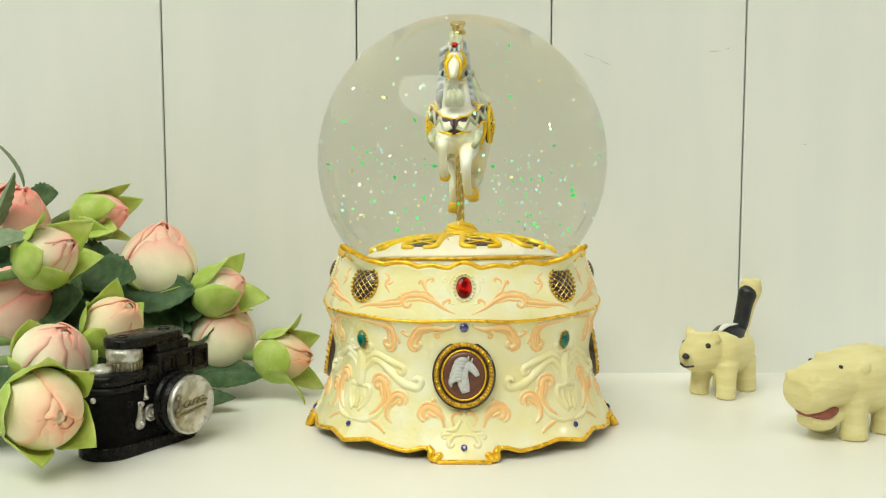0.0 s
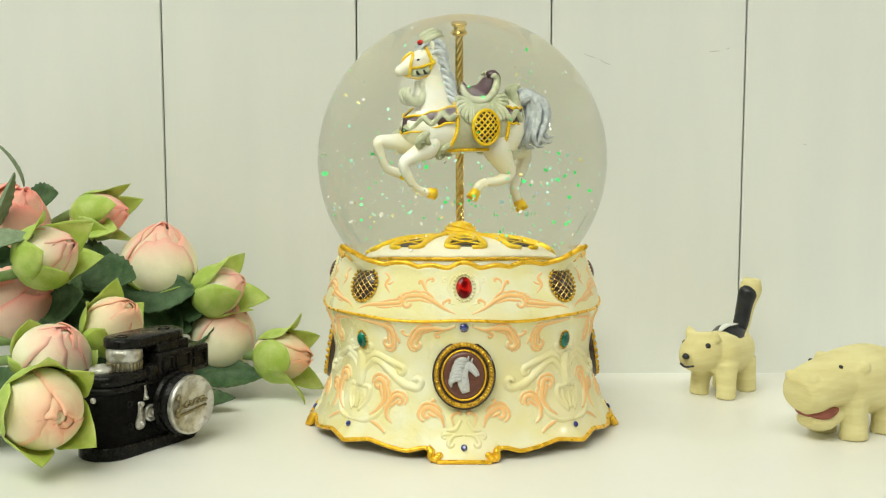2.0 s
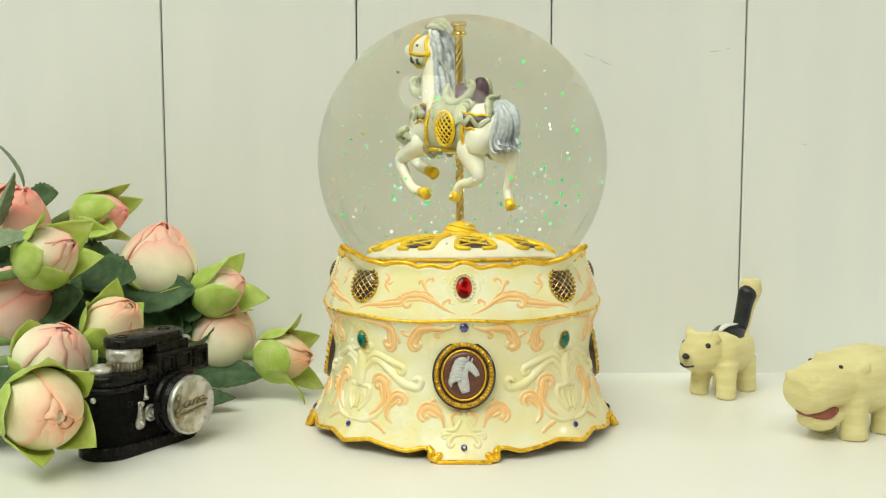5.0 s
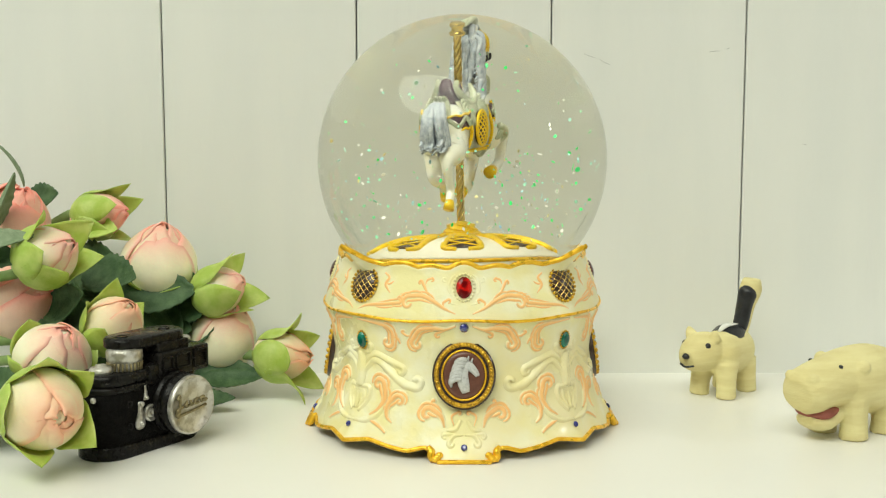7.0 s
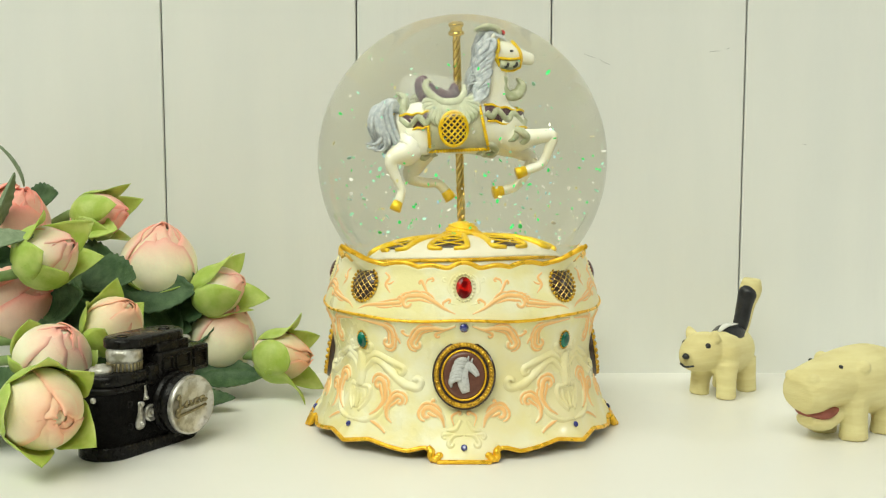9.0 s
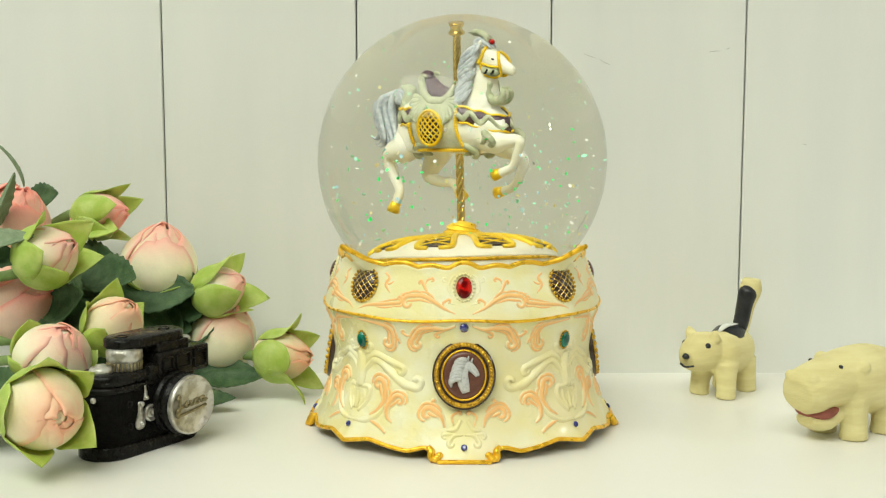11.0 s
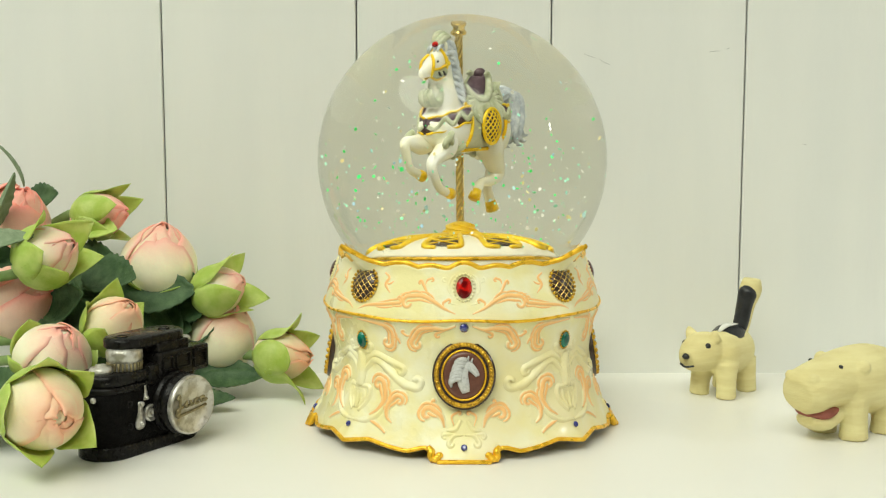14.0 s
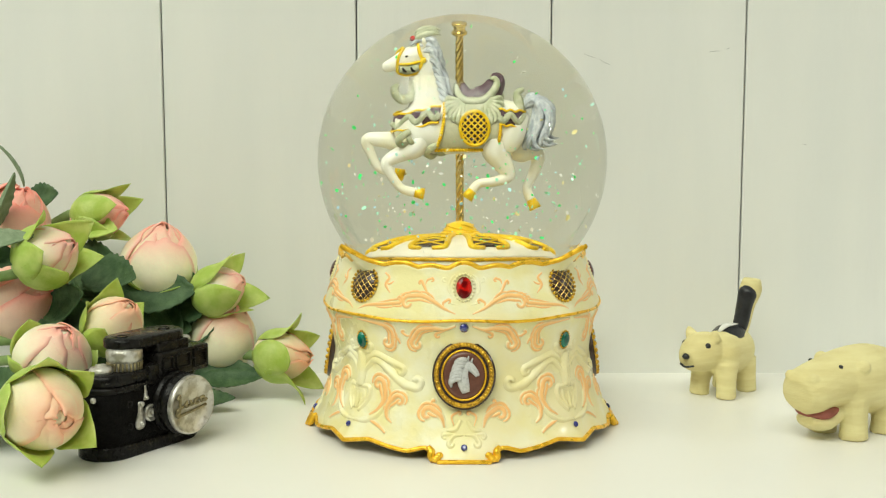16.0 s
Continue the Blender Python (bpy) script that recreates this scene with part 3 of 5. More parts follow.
    for k, (dx, dy) in enumerate(((0, 0), (4, 5), (2, 10))):
        tube(bm, [hp(738, 66 + dy * 0.4, (k - 1) * 5), hp(744, 52 + dy, (k - 1) * 6), hp(762 + dx, 46 + dy, (k - 1) * 7), hp(786 - dx, 54 + dy * 0.7, (k - 1) * 5)], hr(4, 7, 6.5, 1), 8, 12)
    part("plume", bm, SAGE, fig, "sage green head plume")
    bm = bmesh.new()
    ball(bm, hp(733, 66, 0), 6.5 * U, 12)
    part("plume_stone", bm, RUBY, fig)
    bm = bmesh.new()
    for s in (-7, 0, 7):
        tube(bm, [hp(736, 142, s), hp(738, 162, s * 1.3), hp(726, 176, s * 1.5), hp(708, 172, s * 1.5), hp(702, 158, s * 1.4), hp(710, 150, s)], hr(8, 9, 8.5, 8, 6, 2), 8, 16)
    part("throat_curl", bm, SAGE, fig, "sage green curl under the jaw")
    bm = bmesh.new()
    for s in (1, -1):
        for (x, y, f) in ((712, 240, 1), (766, 262, 1), (890, 262, -1)):
            tube(bm, [drape(x + 14 * f, y - 12, 0, s), drape(x + 2 * f, y - 6, 4, s), drape(x - 8 * f, y + 4, 5, s), drape(x, y + 12, 3, s), drape(x + 12 * f, y + 8, 3, s)], hr(6, 7, 6, 6, 2), 8, 14)
            tube(bm, [drape(x + 10 * f, y - 4, 3, s), drape(x + 16 * f, y + 6, 3, s), drape(x + 26 * f, y + 9, 2, s)], hr(5, 5.5, 1.5), 8, 10)
    for s in (8, -8, 0):
        tube(bm, [hp(925, 210, s * 1.4), hp(924, 188, s * 1.3), hp(920, 168, s), hp(932, 160, s)], hr(10, 9, 7, 2.5), 8, 12)
    part("leaf_ornament", bm, SAGE, fig, "sage green carved leaves")
    # bridle
    bm = bmesh.new()
    for s in (1, -1):
        tube(bm, [hp(716, 84, 3 * s), hp(707, 96, 13 * s), hp(704, 112, 14 * s), hp(706, 128, 8 * s)], hr(3, 3, 3, 2.5), 8, 10)
        tube(bm, [hp(742, 76, 6 * s), hp(745, 92, 16 * s), hp(750, 106, 17 * s), hp(744, 124, 15 * s), hp(733, 142, 8 * s)], hr(3, 3.4, 3.6, 3.2, 2.5), 8, 12)
        tube(bm, [hp(706, 112, 14 * s), hp(725, 112, 17 * s), hp(748, 108, 17 * s)], hr(2.6, 2.6, 2.6), 8, 8)
        tube(bm, [hp(706, 128, 10 * s), hp(722, 133, 13 * s), hp(742, 129, 15 * s)], hr(2.6, 2.6, 2.6), 8, 8)
        ball(bm, hp(752, 106, 17 * s), 6 * U, 10)
    part("bridle", bm, GOLD_PAINT, fig, "gold bridle")
    bm = bmesh.new()
    for s in (1, -1):
        tube(bm, [hp(709, 121, 12 * s), hp(725, 123, 14 * s), hp(744, 119, 14.5 * s)], hr(7, 8.5, 8), 8, 8)
    part("cheek_plate", bm, SAGE, fig)
    bm = bmesh.new()
    for s in (1, -1):
        ball(bm, hp(721, 98, 14.3 * s), (3.6 * U, 1.8 * U, 2.4 * U), 10)
        for x in (716, 732):
            tube(bm, [hp(x - 3, 117, 21.5 * s), hp(x, 123, 22.5 * s), hp(x + 5, 125, 22 * s)], hr(2, 2.6, 2), 6, 6)
    part("eye", bm, EYE_PAINT, fig, "small black painted eyes and marks")
    # girth straps with wavy gold edges
    for name, xs, ys, amp in (("breast_strap", (697, 778), (216, 196), 1), ("rump_strap", (888, 934), (202, 208), 1)):
        bm, bg, bp = bmesh.new(), bmesh.new(), bmesh.new()
        for s in (1, -1):
            n = 14
            rows = []
            for i in range(n + 1):
                u = i / n
                x, y = xs[0] + (xs[1] - xs[0]) * u, ys[0] + (ys[1] - ys[0]) * u
                if name == "breast_strap":
                    q = s * 47 * u ** 0.55
                    top, bot = hp(x + 5, y - 14, q * 0.94), hp(x, y + 14, q * 1.02)
                else:
                    q = s * (44 * (1 - u ** 2.5 * 0.75))
                    top, bot = hp(x, y - 12, q * 0.97), hp(x, y + 14, q)
                rows.append((top, bot))
            o = Vector((0, s * 4 * U, 0))
            grid_faces(bm, [[a, b, b + o, a + o] for a, b in rows])
            for k in (0, 1):
                tube(bg, [r[k] + o * 0.8 + Vector((0, 0, 1.6 * U * math.sin(i * 1.25))) for i, r in enumerate(rows)], 2.3 * U, 8, 28)
            # a sage ribbon that waves along the strap, with a leaf in each bend
            wave = []
            for i in range(25):
                u = i / 24 * n
                a, b = rows[min(int(u), n - 1)], rows[min(int(u) + 1, n)]
                f = u - min(int(u), n - 1)
                top, bot = a[0].lerp(b[0], f), a[1].lerp(b[1], f)
                v = 0.5 + 0.24 * math.sin(i / 24 * math.pi * (5 if name == "breast_strap" else 3.5))
                wave.append(top.lerp(bot, v) + o * 1.15)
            tube(bp, wave, hr(*[5.8] * 25), 8, 48, 0.5, (0, 1, 0))
            for i in range(2, 24, 5):
                c = wave[i]
                e = Vector((3.4 * U, 0, (5 if i % 2 else -5) * U))
                tube(bp, [c - e * 0.4, c + e * 0.5, c + e * 1.2], hr(3.0, 2.6, 0.8), 7, 8, 0.6, (0, 1, 0))
        ob = part(name, bm, PLUM, fig, "plum strap with a waving sage ribbon and gold edges")
        part("strap_edge", bg, GOLD_PAINT, ob)
        part("strap_ribbon", bp, SAGE, ob, "waving sage green ribbon")
    # blanket, its bead edge and the meshed oval on each flank
    bm, bb = bmesh.new(), bmesh.new()
    for s in (1, -1):
        rows = []
        for i in range(13):
            u = i / 12
            rows.append([drape(790 - 20 * v + (890 - 790 + 10 * v) * u + 6 * math.sin(v * 2.5), 172 + 90 * v, 5.5, s) for v in (j / 12 for j in range(13))])
        inner = [[p - Vector((0, s * 5 * U, 0)) for p in r] for r in rows]
        vo = [[bm.verts.new(p) for p in r] for r in rows]
        vi = [[bm.verts.new(p) for p in r] for r in inner]
        for i in range(12):
            for j in range(12):
                bm.faces.new((vo[i][j], vo[i + 1][j], vo[i + 1][j + 1], vo[i][j + 1]))
        border = [rows[0][j] for j in range(13)] + [rows[i][12] for i in range(1, 13)] + [rows[12][j] for j in range(11, 5, -1)]
        edge_in = [(vo[0][j], vi[0][j]) for j in range(13)] + [(vo[i][12], vi[i][12]) for i in range(1, 13)] + [(vo[12][j], vi[12][j]) for j in range(11, -1, -1)]
        for (a, b), (c, d) in zip(edge_in, edge_in[1:]):
            bm.faces.new((a, c, d, b))
        for p in spline(border, 50):
            ball(bb, Vector(p) + Vector((0, s * 2.0 * U, 0)), 3.5 * U, 8)
        tube(bb, [Vector(p) for p in spline(border, 40)], 2.2 * U, 6)
    blanket = part("blanket", bm, CLOTH, fig, "pale sage saddle blanket")
    part("bead_edge", bb, GOLD_PAINT, blanket, "gold beaded edge")
    for s in (1, -1):
        m = Matrix.Translation(hp(843, 222, s * 50)) @ (Matrix.Rotation(radians(90), 4, "X") if s < 0 else Matrix.Rotation(radians(-90), 4, "X"))
        k = U * 1000
        o = part("mesh_oval", oval_plate(bmesh.new(), m, 26 * k, 31 * k, -4 * k, 2 * k, 7 * k), DARK, blanket, "dark oval under a gold lattice")
        part("lattice", oval_ring(lattice(bmesh.new(), m, 26 * k, 31 * k, 11.5 * k, 1.5 * k, 2.4 * k, 7 * k), m, 26 * k, 31 * k, 3.2 * k, 2 * k), GOLD_PAINT, o)
    # saddle: plum seat in sage wings
    bm = bmesh.new()
    tube(bm, [hp(822, 150, 0), hp(828, 168, 0), hp(845, 176, 0), hp(868, 170, 0), hp(882, 152, 0), hp(884, 142, 0), hp(874, 138, 0)], hr(6, 14, 21, 21, 17, 12, 5), 14, 22, 1.0)
    saddle = part("saddle", bm, PLUM, fig, "plum saddle between sage wings")
    bm = bmesh.new()
    for s in (1, -1):
        def on_side(x, y, out):
            q = drape(x, max(y, 186), out, s)
            return hp(x, y, (q.y / U) * (1.0 if y >= 186 else max(0.5, 1 - (186 - y) / 72)))
        # the rolled rim from horn to cantle, its flap, and a fan of feathers on each side of the oval
        tube(bm, [on_side(x, y, 7) for x, y in ((812, 150), (815, 166), (830, 177), (852, 178), (872, 167), (884, 150), (880, 139), (872, 141))], hr(3, 6.5, 7, 7, 7, 6.5, 4.5, 2), 10, 28)
        tube(bm, [on_side(x, y, 4) for x, y in ((843, 172), (843, 186), (843, 200))], hr(20, 26, 14), 14, 10, 0.25, (0, 1, 0))
        for f in (1, -1):
            for k in range(7):
                g = radians(86 + 17 * k)
                ln = 40 - 1.2 * k
                c, n = math.cos(g), math.sin(g)
                pts = [(824 - k * 1.0, 178 - k), (824 + c * ln * 0.45 - n * 3, 178 + n * ln * 0.45 - 2), (824 + c * ln * 0.85 - n * 4, 178 + n * ln * 0.85 + c * 3), (824 + c * ln * 1.05 + n * 3, 178 + n * ln * 1.02 - c * 3)]
                tube(bm, [on_side(843 + f * (x - 843), y, 7 + 0.5 * k) for x, y in pts], hr(2.6, 4.0, 4.6, 1.2), 8, 14, 0.75, (0, 1, 0))
    part("saddle_wing", bm, SAGE, saddle)
    # twisted pole
    bm = bmesh.new()
    n, turns, strands = 220, 4.7, 5
    z0, z1 = (282 - 400) * U, hp(818, 44).z
    rings = []
    for i in range(n + 1):
        z = z0 + (z1 - z0) * i / n
        tw = 2 * math.pi * turns * i / n
        ring = []
        for k in range(40):
            a = 2 * math.pi * k / 40
            q = (4.7 + 2.7 * abs(math.cos(strands / 2 * (a - tw))) ** 0.8) * U
            ring.append(Vector((q * math.cos(a), q * math.sin(a), z)))
        rings.append(ring)
    grid_faces(bm, rings)
    pole = part("pole", bm, BRIGHT_GOLD, fig, "twisted brass pole")
    bm = bmesh.new()
    lathe(bm, [(r * U, hp(818, y).z) for r, y in ((7, 65), (13.5, 63), (15, 60.5), (14.5, 57), (11.5, 55), (11, 52), (11, 48), (12.5, 45), (14.5, 42), (14.8, 37), (13, 34.6), (8, 34.2), (1, 34))], 24)
    part("finial", bm, BRIGHT_GOLD, pole, "round brass cap")
    # the domed floor under the horse
    DZ = -0.0919

    def dome_z(r):
        return float(np.interp(r, [0.0, 2.4, 3.4, 4.2, 5.5, 9, 14, 19, 23, 26, 27.5], [75.7, 75.5, 74.7, 73.2, 72.3, 71.9, 71.2, 70.0, 68.4, 66.1, 64.0])) / 1000 + DZ

    def dome_p(r, a, out=0.0):
        return Vector((r / 1000 * math.cos(a), r / 1000 * math.sin(a), dome_z(r) + out / 1000))
    bm = bmesh.new()
    radii = [27.5, 26.8, 26, 24.5, 23, 21, 19, 16.5, 14, 11.5, 9, 7, 5.5]
    grid_faces(bm, [[dome_p(r, 2 * math.pi * k / 64) for k in range(64)] for r in radii])
    dome = part("dome", bm, IVORY, fig, "ivory domed floor with gold-edged patches")
    bm = bmesh.new()
    lathe(bm, [(r / 1000, dome_z(r) + 0.0002 + 0.0003 * (i % 2)) for i, r in enumerate((7.0, 6.4, 5.8, 5.2, 4.6, 4.2, 3.9, 3.6, 3.3, 3.0, 2.4, 1.2))], 32)
    for k in range(4):
        tube(bm, [Vector(((r + 0.15) / 1000 * math.cos(a), (r + 0.15) / 1000 * math.sin(a), dome_z(r) + 0.0003)) for r, a in ((3.2 + 2.6 * v, k * 1.57 + v * 5.2) for v in (i / 14 for i in range(15)))], 0.0003, 6)
    part("dome_neck", bm, GOLD_PAINT, dome, "gold ribbed neck of the dome")
    for k in range(8):
        a0 = radians(19 + 45 * k)
        bm = bmesh.new()
        grid_faces(bm, [[dome_p(r, a0 + w * s * 0.225, h) for w, h in ((-1, -0.3), (-1, 0.25), (-0.5, 0.35), (0, 0.4), (0.5, 0.35), (1, 0.25), (1, -0.3))]
                        for r, s in ((24.0, 0.8), (23.2, 0.98), (22, 1.0), (18, 0.95), (14, 0.92), (10, 0.9))], close=True)
        patch = part("patch", bm, DARK, dome)
        bm = bmesh.new()
        for w in (-1, 1):
            tube(bm, [dome_p(r, a0 + w * s * 0.24, 0.3) for r, s in ((24.6, 0.3), (24.2, 0.9), (22, 1.0), (18, 0.95), (14, 0.92), (8, 0.9))], [0.0007, 0.0009, 0.0009, 0.0009, 0.0008, 0.0005], 8, 18)
            for r0, r1 in ((23.5, 19.5), (19.5, 15.5), (15.5, 11.5)):
                tube(bm, [dome_p(r0 + (r1 - r0) * v, a0 + w * (0.21 - 0.42 * v), 0.55) for v in (0, 0.5, 1)], 0.00028, 5, 6)
        part("patch_frame", bm, GOLD_PAINT, patch)
    bm = bmesh.new()
    lathe(bm, [(0.0278, 0.0624 + DZ), (0.0289, 0.0629 + DZ), (0.0289, 0.0636 + DZ), (0.0276, 0.0641 + DZ)], 64)
    part("dome_rim", bm, GOLD, dome)
    bm = bmesh.new()
    lathe(bm, [(0.0285, 0.0540 + DZ), (0.0285, 0.0627 + DZ)], 64)
    part("plinth", bm, IVORY, dome)
    return fig


horse = build_horse()


# ---- drifting glitter ----
def glitter_material(name, colour):
    return material(name, colour, 0.3, 0.0, coat=0.6, second=tuple(min(1, c * 1.3 + 0.05) for c in colour), scale=500)


GLITTER = [glitter_material("glitter_green", (0.04, 1.0, 0.22)), glitter_material("glitter_mint", (0.40, 1.0, 0.68)),
           glitter_material("glitter_blue", (0.45, 0.75, 1.0)), glitter_material("glitter_white", (0.92, 0.92, 0.88)), glitter_material("glitter_amber", (0.85, 0.72, 0.35))]


def build_glitter():
    rnd = random.Random(11)
    made = []
    for g in range(10):
        bm = bmesh.new()
        n = 0
        while n < 66:
            p = Vector([rnd.uniform(-0.044, 0.044) for _ in range(3)])
            low = rnd.random() < 0.65
            if p.length > 0.0375 or p.z < -0.026 + 0.0 * g or (low and p.z > 0.004) or math.hypot(p.x, p.y) < 0.012:
                continue
            n += 1
            s = rnd.choice((0.00014, 0.00018, 0.00024, 0.0003, 0.00038, 0.0005))
            q = Euler([rnd.uniform(0, 6.3) for _ in range(3)]).to_matrix().to_4x4()
            mm = Matrix.Translation(p) @ q
            hexa = [mm @ Vector((s * math.cos(a) * 1.25, s * math.sin(a), z)) for z in (-s * 0.08, s * 0.08) for a in (math.pi / 3 * k for k in range(6))]
            grid_faces(bm, [hexa[:6], hexa[6:]])
        mi = (0, 1, 0, 2, 3, 1, 0, 4, 3, 1)[g]
        ob = new("glitter", mesh_of(bm, GLITTER[mi], False))
        ob.location = CENTRE
        tagged(ob, "shiny iridescent glitter flakes drifting in the water", "glitter", "glitter in the ball", "stuff")
        made.append(ob)
    return made


flakes = build_glitter()


# ---- artificial roses ----
def petal_material(name, inner, edge):
    return rim_paint(material(name, inner, 0.55, second=tuple(c * 0.95 for c in inner), scale=300, bump=0.25, bump_scale=700, sub=0.25), edge, 120, 0.6, 0.55, 1.35)


PETAL_CREAM = petal_material("cream_petal", (0.96, 0.89, 0.62), (1.0, 0.43, 0.36))
PETAL_PINK = petal_material("pink_petal", (1.0, 0.66, 0.52), (1.0, 0.33, 0.27))
PETAL_PEACH = petal_material("peach_petal", (0.97, 0.85, 0.55), (1.0, 0.46, 0.30))
SEPAL = material("lime_green_sepal", (0.36, 0.51, 0.08), 0.5, second=(0.50, 0.62, 0.17), scale=160, bump=0.3, bump_scale=700, sub=0.2)
LEAF = material("dark_green_fabric_leaf", (0.035, 0.085, 0.028), 0.6, second=(0.075, 0.14, 0.055), scale=260, bump=0.5, bump_scale=900)
PALE_LEAF = material("grey_green_fabric_leaf", (0.17, 0.24, 0.13), 0.65, second=(0.24, 0.31, 0.19), scale=300, bump=0.5, bump_scale=900)
STEM = material("green_plastic_stem", (0.19, 0.30, 0.08), 0.5, second=(0.26, 0.37, 0.13), scale=200, bump=0.2)


def skin(bm, rows, thick, rim=None):
    """A thin curved sheet with two faces; rows of points, rim a number for each."""
    lay = bm.verts.layers.float.new("rim") if rim else None
    n, k = len(rows), len(rows[0])

    def normal(i, j):
        a = rows[min(i + 1, n - 1)][j] - rows[max(i - 1, 0)][j]
        b = rows[i][min(j + 1, k - 1)] - rows[i][max(j - 1, 0)]
        c = a.cross(b)
        return c.normalized() if c.length > 1e-12 else Vector((0, 0, 1))
    sides = []
    for off in (0.5, -0.5):
        sides.append([[bm.verts.new(rows[i][j] + normal(i, j) * (thick * off)) for j in range(k)] for i in range(n)])
    if rim:
        for s in sides:
            for i in range(n):
                for j in range(k):
                    s[i][j][lay] = rim[i][j]
    a, b = sides
    for i in range(n - 1):
        for j in range(k - 1):
            bm.faces.new((a[i][j], a[i + 1][j], a[i + 1][j + 1], a[i][j + 1]))
            bm.faces.new((b[i][j], b[i][j + 1], b[i + 1][j + 1], b[i + 1][j]))
    loop = [(i, 0) for i in range(n)] + [(n - 1, j) for j in range(1, k)] + [(i, k - 1) for i in range(n - 2, -1, -1)] + [(0, j) for j in range(k - 2, 0, -1)]
    for (i, j), (p, q) in zip(loop, loop[1:] + loop[:1]):
        bm.faces.new((a[i][j], a[p][q], b[p][q], b[i][j]))
    return bm


def petal(bm, r, h, az, span, layer, open_, rnd):
    """One petal of a closed bloom whose axis is z: its base at z = 0, its tip near z = h."""
    rows, rim = [], []
    nu, nv = 13, 14
    wob = rnd.uniform(-0.05, 0.05)
    top = h * rnd.uniform(0.95, 1.03)
    lean = Matrix.Rotation((0.012 if layer == 0 else 0.0) + rnd.uniform(-0.01, 0.01) - open_ * 2 * (layer == 0), 3, Vector((math.sin(az), -math.cos(az), 0)))
    for i in range(nu):
        u = i / (nu - 1) * 2 - 1
        col, rc = [], []
        for j in range(nv):
            v = j / (nv - 1)
            tip = 1 - 0.11 * abs(u) ** 2.4 + 0.018 * math.sin(u * 5 + wob * 40)
            z = v * tip
            prof = math.sin(math.pi * min(0.985, 0.10 + (0.855 + 0.006 * layer) * z ** 0.85)) ** 0.50 * (1 - 0.06 * z) * math.sqrt(1 - (0.66, 0.84, 0.93, 0.95)[layer] * min(1.0, max(0.0, (z - 0.62) / 0.38)) ** 2) + open_ * z ** 3
            rr = r * (prof * (1.03 - 0.065 * layer + 0.035 * u) + 0.035 * max(0, v - 0.88) / 0.12)
            a = az + u * span + wob * z
            col.append(lean @ Vector((rr * math.cos(a), rr * math.sin(a), top * z * (0.95 + 0.02 * layer))))
            rc.append(max(v ** 2.6 * 0.85 + 0.15 * v ** 8, (abs(u) ** 8) * (0.7 + 0.3 * v)))
        rows.append(col)
        rim.append(rc)
    return skin(bm, rows, r * 0.03, rim)


def leaf_rows(length, width, curl, cup, nu=7, nv=11, jag=0.0):
    rows = []
    for i in range(nu):
        u = i / (nu - 1) * 2 - 1
        col = []
        for j in range(nv):
            v = j / (nv - 1)
            w = width * (math.sin(math.pi * min(1, v ** 0.8 * 0.97 + 0.02)) ** 0.85) * (1 + jag * (j % 2))
            a = curl * v
            col.append(Vector((u * w, length * (math.sin(a) / curl if abs(curl) > 1e-3 else v), length * ((1 - math.cos(a)) / curl if abs(curl) > 1e-3 else 0) + cup * w * u * u)))
        rows.append(col)
    return rows


def sepal(bm, r, h, az, length, flare, rnd):
    """A pointed green sepal that hugs the bloom and bends away at its tip."""
    rows = []
    w0 = rnd.uniform(0.6, 0.8)
    twist = rnd.uniform(-0.25, 0.25)
    for i in range(7):
        u = i / 6 * 2 - 1
        col = []
        for j in range(13):
            v = j / 12
            z = v * length
            prof = math.sin(math.pi * min(0.66, 0.10 + 0.865 * max(z, 0.001) ** 0.85)) ** 0.62
            rr = r * (prof * 1.10 + flare * max(0, v - 0.4) ** 1.7) + r * 0.03
            w = w0 * (math.sin(math.pi * (0.18 + 0.82 * v)) ** 1.1) * (1.1 - 0.35 * v)
            a = az + u * w + twist * v
            col.append(Vector((rr * math.cos(a), rr * math.sin(a), h * z - h * 0.02 - flare * h * 0.10 * v ** 3 + 0.04 * r * u * u)))
        rows.append(col)
    return skin(bm, rows, r * 0.016)


def axis_pose(p, d, spin=0.0):
    return Matrix.Translation(p) @ Vector(d).to_track_quat("Z", "Y").to_matrix().to_4x4() @ Matrix.Rotation(spin, 4, "Z")


